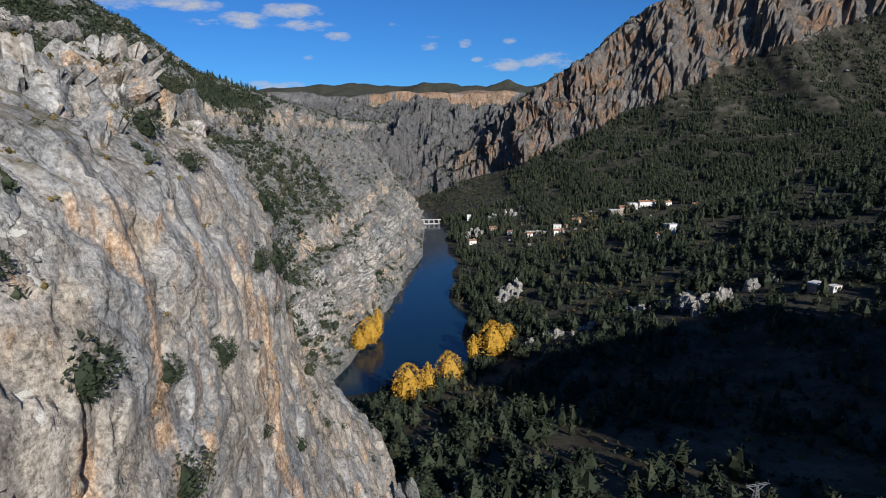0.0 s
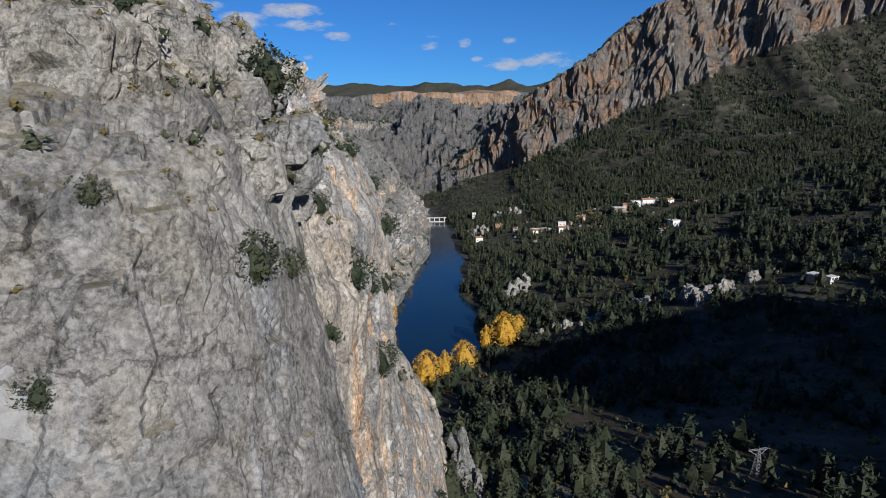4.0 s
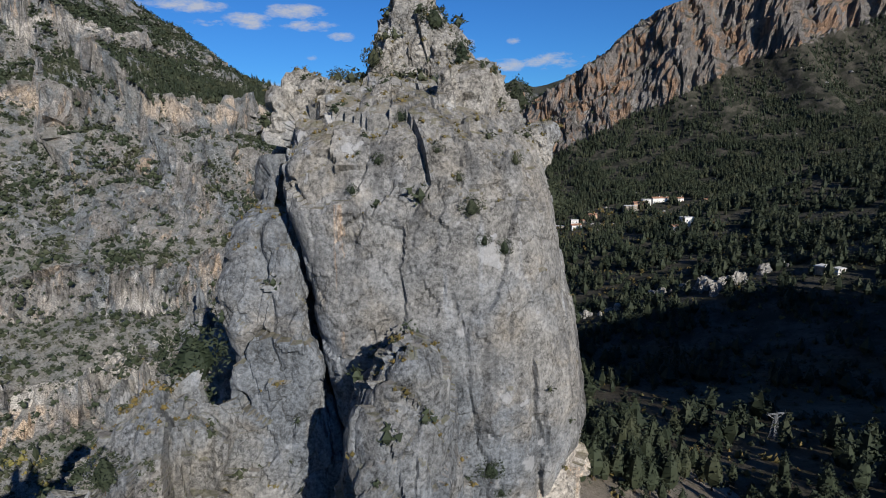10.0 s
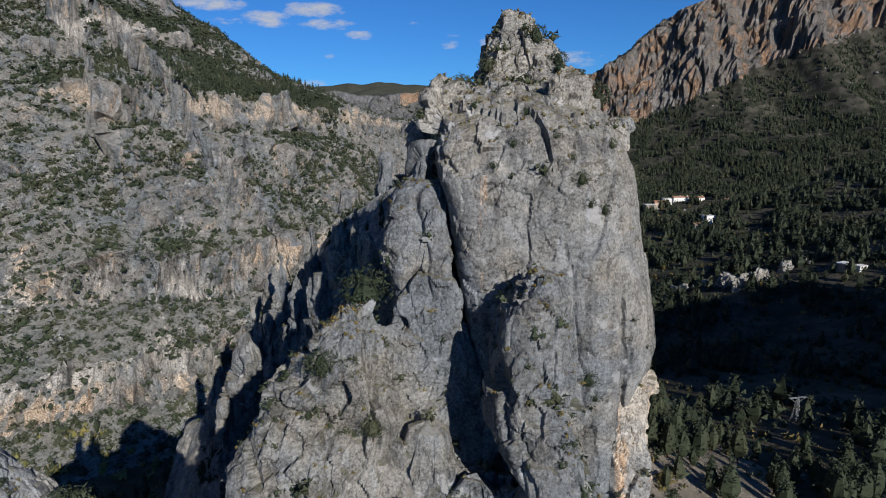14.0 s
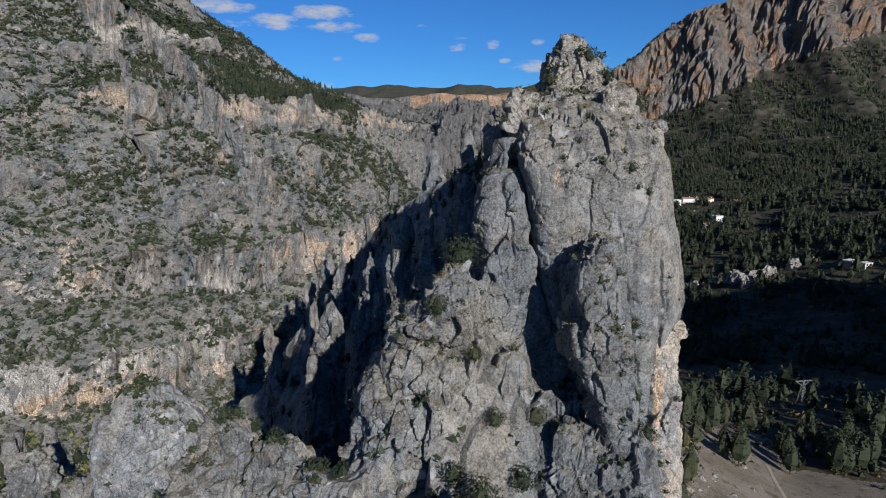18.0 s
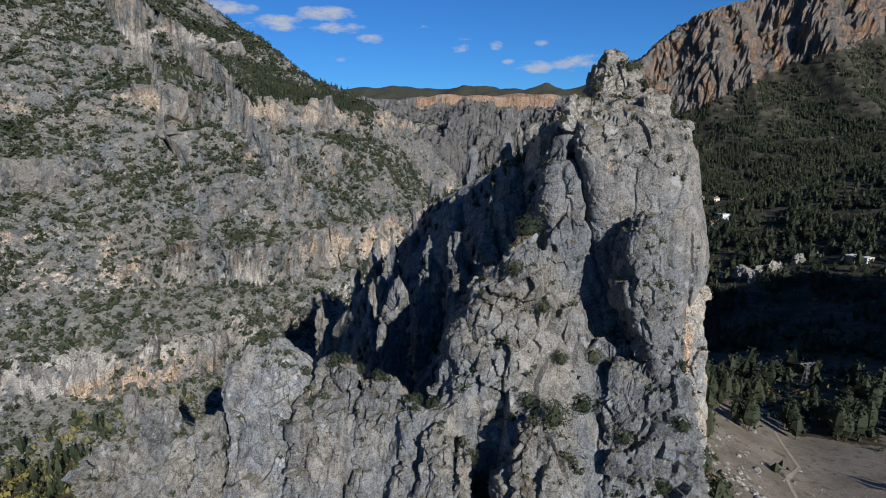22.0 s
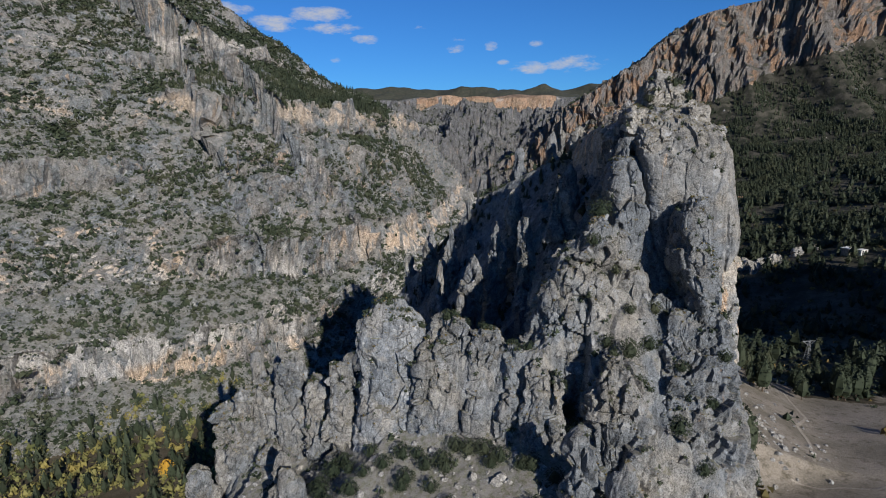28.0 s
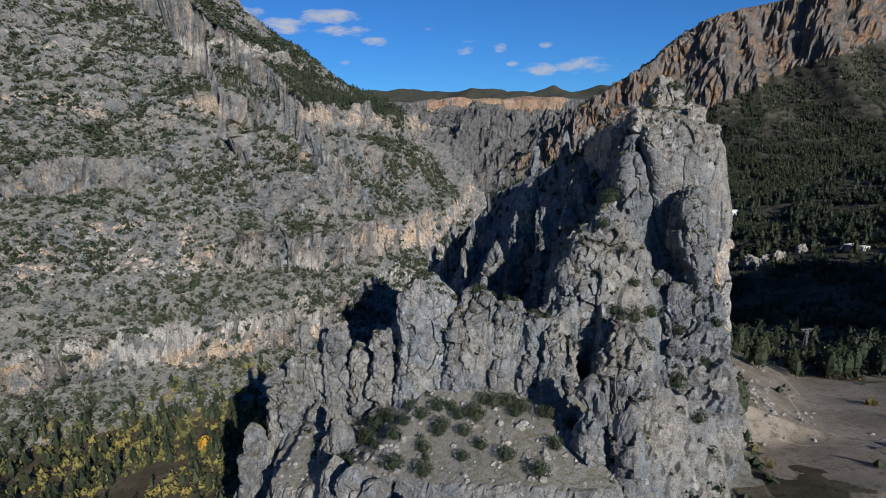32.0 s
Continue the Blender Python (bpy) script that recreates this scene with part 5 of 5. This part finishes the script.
# on tops and ledges: x, y, size
for x, y, size in ((-26.0, 12.5, 1.8), (-21.5, 13.5, 2.0), (-19.5, 12.2, 1.6), (-28.5, 11.5, 1.6), (-36.3, 1.0, 3.8), (-38.6, -5.0, 2.2), (-33.0, -7.0, 2.0), (-41.6, -12.6, 3.6), (-34.4, -13.0, 3.2), (-44.0, -10.5, 2.2), (-30.5, -9.5, 2.6), (-42.5, -9.6, 3.4), (-37.0, -9.4, 2.4), (-33.6, -15.5, 2.0), (-29.0, -6.0, 2.4), (-26.5, -12.5, 2.0), (-20.0, -12.0, 2.2), (-19.0, -8.0, 1.8), (-35.0, -5.2, 1.8), (-27.5, -16.0, 3.0), (-24.0, -17.5, 2.6), (-22.5, -14.0, 2.2)):
    bush(x, y, down_at(x, y, 20 if y > 5 else -8), size, "bushes on the ledges")
for x, y, size in ((-72.0, -12.8, 2.6), (-87.2, -16.5, 2.6), (-75.8, -23.4, 3.4), (-78.0, -11.0, 2.4), (-75.0, -14.0, 2.2), (-81.0, -9.0, 3.4), (-79.5, -7.5, 2.8), (-66.5, -12.0, 2.2), (-62.5, -14.0, 2.8), (-58.5, -13.0, 2.9), (-68.5, -17.5, 2.4), (-64.0, -18.5, 2.4), (-55.0, -16.0, 2.2), (-61.0, -22.0, 2.4), (-57.0, -25.0, 2.8), (-49.0, -24.0, 2.6), (-52.0, -29.0, 3.0), (-70.5, -25.5, 3.0), (-84.0, -10.0, 2.0), (-69.0, -11.5, 3.0), (-60.5, -12.0, 2.6), (-56.0, -13.5, 3.0), (-53.5, -15.0, 2.8), (-50.5, -17.0, 2.4), (-65.0, -14.5, 2.6), (-74.5, -9.5, 2.4), (-76.5, -17.0, 2.8), (-82.0, -14.0, 3.0), (-71.0, -20.5, 2.4), (-46.0, -19.5, 2.6)):
    bush(x, y, down_at(x, y, -20), size, "round bushes on the sloping ledge")
for x, y, size in ((-66.5, -1.0, 1.6), (-62.0, -2.5, 2.2), (-64.0, 1.0, 1.8), (-59.0, -2.0, 1.8), (-56.0, -3.5, 2.0), (-51.0, -5.0, 1.8), (-48.5, -5.5, 2.0), (-72.0, 6.0, 2.6), (-77.0, 8.0, 3.0), (-80.0, 12.0, 3.4), (-84.0, 14.0, 3.0), (-60.0, 5.0, 2.4)):
    bush(x, y, down_at(x, y, -15), size, "bushes on the crest of the wall")

for _ in range(12):
    x, y = -92 + 44 * rng.rand(), -31 + 20 * rng.rand()
    z = down_at(x, y, -20)
    if -62 < z < -38:
        bush(x, y, z, 1.3 + 2.0 * rng.rand(), "round bushes on the sloping ledge")

# small plants wherever the towers offer a ledge
e1_, e2_ = ROCK_V[ROCK_T[:, 1]] - ROCK_V[ROCK_T[:, 0]], ROCK_V[ROCK_T[:, 2]] - ROCK_V[ROCK_T[:, 0]]
fn = np.cross(e1_, e2_)
fn /= np.linalg.norm(fn, axis=1)[:, None] + 1e-9
spots = ROCK_V[ROCK_T[:, 0]][(fn[:, 2] > 0.5)]
spots = spots[rng.permutation(len(spots))[:5200]]
spots = spots[(fbm(spots / 5.0 + 3, 2) > -0.15) & ((spots[:, 2] < -15) | (rng.rand(len(spots)) < 0.35))]
small_v = [crown("ball", 26, 0.2, 400 + s) for s in range(5)]
sz = 0.3 + 0.9 * rng.rand(len(spots)) ** 3
tagged(scattered("rock_plants", small_v, spots - (0, 0, 0.08), sz, bush_green, sz * 1.2), "tufts and low shrubs in the cracks of the rock", "shrubs", kind="stuff")
grass_spots = ROCK_V[ROCK_T[:, 0]][(fn[:, 2] > 0.6)]
grass_spots = grass_spots[rng.permutation(len(grass_spots))[:3500]]
gs = 0.2 + 0.35 * rng.rand(len(grass_spots))
tagged(scattered("dry_grass", [crown("ball", 10, 0.3, 420 + s) for s in range(3)], grass_spots - (0, 0, 0.06), gs * 0.8, dry_shrub, gs), "dry yellow grass tufts on the rock ledges", "grass", kind="stuff")

# loose stones on the ledge and the scree
stone_v, stone_f = np.array([(1, 0, 0.1), (0.3, 0.9, 0), (-0.8, 0.6, 0.1), (-0.9, -0.5, 0), (0.2, -1, 0.1), (0.45, 0.2, 0.8), (-0.35, 0.3, 0.9), (-0.2, -0.5, 0.7)]), np.array([(0, 1, 5), (1, 6, 5), (1, 2, 6), (2, 3, 6), (3, 7, 6), (3, 4, 7), (4, 0, 5), (4, 5, 7), (5, 6, 7)])
stones = [(stone_v * (1, 0.8 + 0.3 * k, 0.7 + 0.2 * k), stone_f) for k in range(3)]
led = grown(3200, -108, -30, -42, 4, lambda x, y, z: (z > -66) * 0.8 * ss(0.75, 0.86, flatness(x, y)), 0.02)
sc = grown(7000, -14, 24, 0, 62, lambda x, y, z: 0.9 * np.exp(-np.maximum(x + 8, 0) / 9) * np.exp(-((y - 28) / 20) ** 2), 0.02)
both = np.vstack([led, sc])
bs = 0.12 + 0.8 * rng.rand(len(both)) ** 4
pale_stone = limestone("pale_stone", 0.2, 0.0, (0.25, 0.243, 0.23), 0.4)
tagged(scattered("slope_rocks", stones, slope_stones, 0.8 + 2.6 * rng.rand(len(slope_stones)) ** 2, pale_stone), "pale rocks showing through the woods of the slope", "rocks", kind="stuff")
tagged(scattered("loose_stones", stones, both, bs, pale_stone), "pale loose stones strewn over the ledge and scree", "stones", kind="stuff")


# ---- rock outcrops in the valley ----
def outcrop(x, y, spread, tall_m, count, label):
    ob = thing("rock_outcrop", label, "rock", "outcrops of the valley")
    for _ in range(count):
        a, b = x + rng.normal() * spread[0], y + rng.normal() * spread[1]
        z = float(height(np.array([a]), np.array([b]))[0])
        t = tall_m * (0.6 + 0.8 * rng.rand())
        child("rock", pillar_mesh(a, b, z - 3, z + t, 2 + 3 * rng.rand(), 1.6 + 2 * rng.rand(), rng.rand() * 90, (0, 0.5), 0.6, 0.4, 2.8, 0.9, 1.0, pale_rock), ob)


pale_rock = limestone("outcrop_limestone", 0.3, 0.4, (0.30, 0.29, 0.27), 0.8)
outcrop(128, 270, (14, 5), 5.5, 22, "broken pale rock band among the pines")
outcrop(105, 290, (10, 4), 3.0, 8, "low pale rock step among the pines")
outcrop(54, 292, (6, 3), 3.2, 6, "pale boulders near the river bank")
outcrop(72, 286, (4, 2), 2.6, 4, "pale boulders in a clearing")
outcrop(45, 383, (6, 5), 7.0, 9, "grey crag rising out of the pines by the river")
outcrop(36, 640, (10, 6), 9.0, 8, "grey crag near the weir")
outcrop(72, 720, (16, 4), 7.0, 9, "pale rock band above the hamlet")


for bx, by, bz, br in ((-82, -27, -52.5, 2.6), (-77.5, -30, -54, 3.0), (-86.5, -22, -54.5, 3.0), (-73, -33, -54, 2.8), (-90.5, -8, -52, 2.6), (-93, 3, -50, 2.4), (-108, 10, -58, 3.4), (-112, 4, -64, 3.4)):
    blk = thing("rock_block", "pale weathered limestone block at the edge of the ledge", "rock", "blocks at the ledge")
    child("block", pillar_mesh(bx, by, bz - 20, bz, br, br * 0.9, bx * 9, (0.3, 0.3), 0.8, 0.3, 3.2, 0.28, 0.8, rock_ridge), blk)
    child("side_block", pillar_mesh(bx + br * 0.9, by - 0.8, bz - 20, bz - 2.5, br * 0.6, br * 0.6, bx * 4, (0.1, 0.2), 0.8, 0.3, 3.2, 0.28, 0.8, rock_ridge), blk)


# ---- hamlet ----
def paint(name, col, rough=0.85, spots=0.25):
    m, n, l, b = material(name, rough)
    k = Nodes(m)
    c = k.mix(k.range(k.noise(k.place(), 0.8, 5, 0.65), 0.35, 0.7), tuple(v * (1 - spots) for v in col), col)
    l.new(c, b.inputs["Base Color"])
    return m


white_wall, stone_wall, rust_wall = paint("whitewash", (0.78, 0.76, 0.72)), paint("rubble_wall", (0.36, 0.31, 0.25), 0.9, 0.45), paint("ochre_plaster", (0.55, 0.38, 0.26))
roof_tile, dark_glass, concrete, steel = paint("clay_roof_tiles", (0.36, 0.20, 0.13), 0.85, 0.4), paint("window_dark", (0.03, 0.035, 0.04), 0.2, 0.1), paint("pale_concrete", (0.62, 0.61, 0.58), 0.8, 0.2), paint("galvanised_steel", (0.20, 0.21, 0.22), 0.5, 0.2)
timber = paint("door_timber", (0.14, 0.08, 0.05), 0.7, 0.3)


def box_bm(bm, x0, x1, y0, y1, z0, z1):
    m = Matrix.Translation(((x0 + x1) / 2, (y0 + y1) / 2, (z0 + z1) / 2)) @ Matrix.Diagonal((x1 - x0, y1 - y0, z1 - z0, 1))
    bmesh.ops.create_cube(bm, size=1, matrix=m)


def part(name, bm, mat, parent, label=""):
    me = bpy.data.meshes.new(name)
    bm.to_mesh(me)
    bm.free()
    me.materials.append(mat)
    return child(name, me, parent, label)


def boxes(name, mat, parent, *dims, label=""):
    bm = bmesh.new()
    for d in dims:
        box_bm(bm, *d)
    return part(name, bm, mat, parent, label)


def house(x, y, turn, w, d, h, walls, pitched=True, label="whitewashed village house with a clay tile roof", up=0.0):
    z = float(height(np.array([x]), np.array([y]))[0]) + up
    ob = thing("house", label, "house", "houses of the hamlet", (x, y, z))
    ob.rotation_euler = (0, 0, radians(turn))
    boxes("wall", walls, ob, (-w / 2, w / 2, -d / 2, d / 2, -2.5, h))
    if pitched:
        bm = bmesh.new()
        e, rise = 0.4, d * 0.24
        vs = [bm.verts.new(v) for v in ((-w / 2 - e, -d / 2 - e, h), (w / 2 + e, -d / 2 - e, h), (w / 2 + e, d / 2 + e, h), (-w / 2 - e, d / 2 + e, h), (-w / 2 - e, 0, h + rise), (w / 2 + e, 0, h + rise))]
        for f in ((0, 1, 5, 4), (2, 3, 4, 5), (1, 2, 5), (3, 0, 4), (0, 3, 2, 1)):
            bm.faces.new([vs[k] for k in f])
        roof = part("roof", bm, roof_tile, ob)
        boxes("chimney", walls, roof, (w * 0.2, w * 0.2 + 0.6, -0.3, 0.3, h, h + rise + 0.9))
    else:
        boxes("roof", concrete, ob, (-w / 2 - 0.15, w / 2 + 0.15, -d / 2 - 0.15, d / 2 + 0.15, h, h + 0.3))
    floors = max(1, int(h // 2.8))
    for fl in range(floors):
        for k in range(max(2, int(w // 3))):
            cx = -w / 2 + (k + 0.5) * w / max(2, int(w // 3))
            if fl == 0 and k == 1:
                boxes("door", timber, ob, (cx - 0.5, cx + 0.5, -d / 2 - 0.06, -d / 2 + 0.1, 0, 2.1))
            else:
                win = boxes("window", concrete, ob, (cx - 0.6, cx + 0.6, -d / 2 - 0.08, -d / 2 + 0.1, 0.9 + fl * 2.8, 2.2 + fl * 2.8))
                boxes("pane", dark_glass, win, (cx - 0.48, cx + 0.48, -d / 2 - 0.11, -d / 2, 1.02 + fl * 2.8, 2.08 + fl * 2.8))
    return ob


house(163, 404, 15, 8, 7, 6.5, white_wall, False, "white two-storey flat-roofed house on a rise", 1.0)
house(155, 401, 10, 10, 6, 3.2, white_wall, True, "low white house beside a taller one", 0.5)
house(178, 590, 5, 13, 9, 7.5, stone_wall, False, "roofless stone ruin on the edge of the hamlet")
house(190, 596, -8, 12, 8, 6.5, rust_wall, True, "old plastered house with a clay tile roof")
house(199, 601, 0, 9, 8, 8.0, white_wall, False, "tall white house in the hamlet")
house(213, 606, 6, 12, 7, 5.5, white_wall, True)
house(222, 606, -4, 8, 6, 4.0, white_wall, True, "small white house at the end of the row")
house(113, 566, 10, 11, 7, 4.5, white_wall, True, "white farmhouse with a clay tile roof")
house(115, 580, -10, 8, 6, 6.5, white_wall, False, "white flat-roofed house above the farmhouse")
house(137, 592, 4, 9, 7, 5.0, rust_wall, True, "plastered house with a clay tile roof")
house(85, 580, 8, 8, 6, 4.5, white_wall, True)
house(100, 584, -20, 12, 5, 2.6, stone_wall, False, "low stone outbuilding with a pale flat roof")
house(27, 600, 12, 8, 6, 4.0, white_wall, True, "small white house above the river")
house(53, 640, -12, 8, 6, 5.5, rust_wall, True, "plastered house near the river")
house(29, 745, 0, 5, 5, 8.0, white_wall, False, "white tower-like house near the weir")
house(126, 584, 30, 7, 5, 3.0, stone_wall, True, "small stone barn with a clay tile roof")
house(92, 596, 0, 16, 2, 1.8, stone_wall, False, "low roofless stone wall with a flat coping")
house(70, 612, -8, 7, 5, 3.4, white_wall, True, "small white cottage below the crag")
house(232, 590, 12, 7, 6, 4.0, white_wall, True, "white cottage apart from the row")
house(249, 562, 20, 8, 6, 3.6, stone_wall, True, "stone cottage among the trees")
house(166, 246, 30, 7, 4.5, 2.4, stone_wall, False, "low shed with a pale flat roof", 1.0)
house(170.5, 240.5, 18, 5, 3.5, 2.0, white_wall, False, "small white shed with a flat roof", 1.0)

fruit = grown(900, 40, 260, 380, 660, lambda x, y, z: 0.7 * np.exp(-(((x - 160) / 75) ** 2 + ((y - 545) / 80) ** 2)), 0.2)
tagged(scattered("fruit_trees", shrub_v, fruit, 2.5 + 3 * rng.rand(len(fruit)), dry_shrub), "yellowing fruit trees round the hamlet", "trees", kind="stuff")
walls_p = grown(260, 60, 260, 480, 660, lambda x, y, z: np.exp(-(((x - 140) / 80) ** 2 + ((y - 580) / 60) ** 2)), 0.3)
tagged(scattered("terrace_stones", stones, walls_p, 1.0 + 2.0 * rng.rand(len(walls_p)), pale_stone), "pale stones of the old field terraces", "stones", kind="stuff")

# weir across the head of the river
weir = thing("weir", "pale concrete weir with piers across the river", "weir", at=(-26, 782, WATER))
boxes("sill", concrete, weir, (-16, 16, -1.5, 1.5, -1.0, 0.8))
for k in range(5):
    boxes("pier", concrete, weir, (-14 + 7 * k - 0.6, -14 + 7 * k + 0.6, -2.2, 2.2, 0.8, 5.6))
boxes("deck", concrete, weir, (-17, 17, -1.6, 1.6, 5.6, 6.4))

# power pylon
pyl_x, pyl_y = 68.0, 112.0
pyl_z = float(height(np.array([pyl_x]), np.array([pyl_y]))[0])
TOP = -76.8
pylon = thing("power_pylon", "grey steel lattice power pylon with a level crossarm", "pylon", at=(pyl_x, pyl_y, pyl_z))
pylon.rotation_euler = (0, 0, radians(12))
tall_p = TOP - pyl_z


def bar(bm, a, b, r):
    a, b = Vector(a), Vector(b)
    m = Matrix.Translation((a + b) / 2) @ (b - a).to_track_quat("Z", "Y").to_matrix().to_4x4() @ Matrix.Diagonal((r, r, (b - a).length, 1))
    bmesh.ops.create_cube(bm, size=1, matrix=m)


for sx, sy in ((1, 1), (1, -1), (-1, -1), (-1, 1)):
    bm = bmesh.new()
    bar(bm, (sx * 0.95, sy * 0.95, -0.5), (sx * 0.25, sy * 0.25, tall_p - 0.4), 0.16)
    part("leg", bm, steel, pylon)
for k in range(9):
    z0_, z1_ = tall_p * k / 9, tall_p * (k + 1) / 9
    r0, r1 = 0.95 - 0.7 * k / 9, 0.95 - 0.7 * (k + 1) / 9
    bm = bmesh.new()
    for (ax, ay), (bx, by) in (((1, 1), (1, -1)), ((1, -1), (-1, -1)), ((-1, -1), (-1, 1)), ((-1, 1), (1, 1))):
        bar(bm, (ax * r0, ay * r0, z0_), (bx * r1, by * r1, z1_), 0.08)
        bar(bm, (bx * r0, by * r0, z0_), (ax * r1, ay * r1, z1_), 0.08)
    part("bracing", bm, steel, pylon)
bm = bmesh.new()
for sy in (-0.25, 0.25):
    bar(bm, (-3.0, sy, tall_p), (3.0, sy, tall_p), 0.11)
for sx in (-1, 1):
    bar(bm, (sx * 2.6, 0, tall_p), (sx * 0.3, 0, tall_p - 1.6), 0.14)
part("crossarm", bm, steel, pylon)
for sx in (-2.8, 0, 2.8):
    bm = bmesh.new()
    for k in range(4):
        bmesh.ops.create_cone(bm, cap_ends=True, segments=8, radius1=0.16, radius2=0.12, depth=0.14, matrix=Matrix.Translation((sx, 0, tall_p + 0.2 + 0.18 * k)))
    part("insulator", bm, dark_glass, pylon, "dark glass insulator")


# footpaths over the clearing
def footpath(points, wide, label):
    bm = bmesh.new()
    row = None
    dense = []
    for (ax, ay), (bx, by) in zip(points, points[1:]):
        for k in range(8):
            dense.append((ax + (bx - ax) * k / 8, ay + (by - ay) * k / 8))
    for k in range(1, len(dense) - 1):
        (ax, ay), (x, y), (bx, by) = dense[k - 1], dense[k], dense[k + 1]
        nrm = Vector((ay - by, bx - ax)).normalized() * wide * (0.4 + 0.25 * rng.rand())
        pair = [bm.verts.new((x + s * nrm.x, y + s * nrm.y, down_at(x + s * nrm.x, y + s * nrm.y, 0) + 0.07)) for s in (-1, 0, 1)]
        if row:
            bm.faces.new((row[0], row[1], pair[1], pair[0]))
            bm.faces.new((row[1], row[2], pair[2], pair[1]))
        row = pair
    me = bpy.data.meshes.new("footpath")
    bm.to_mesh(me)
    bm.free()
    me.materials.append(path_dust)
    tagged(new("footpath", me), label, "path", kind="structure")


path_dust = earth("path_dust", (0.37, 0.33, 0.27), (0.33, 0.29, 0.235), (0.29, 0.25, 0.20), 0.2)
footpath(((8, 8), (14, 20), (17, 30), (24, 38), (27, 50), (30, 60)), 0.7, "pale trodden footpath over the dry clearing")
footpath(((1, 5), (6, 2.5), (10, 2.8), (15, 1.6), (22, 4), (27, 8), (36, 10)), 0.45, "faint pale footpath at the edge of the clearing")
footpath(((34, 70), (48, 74), (64, 80), (80, 82)), 0.8, "pale dirt track below the pines")
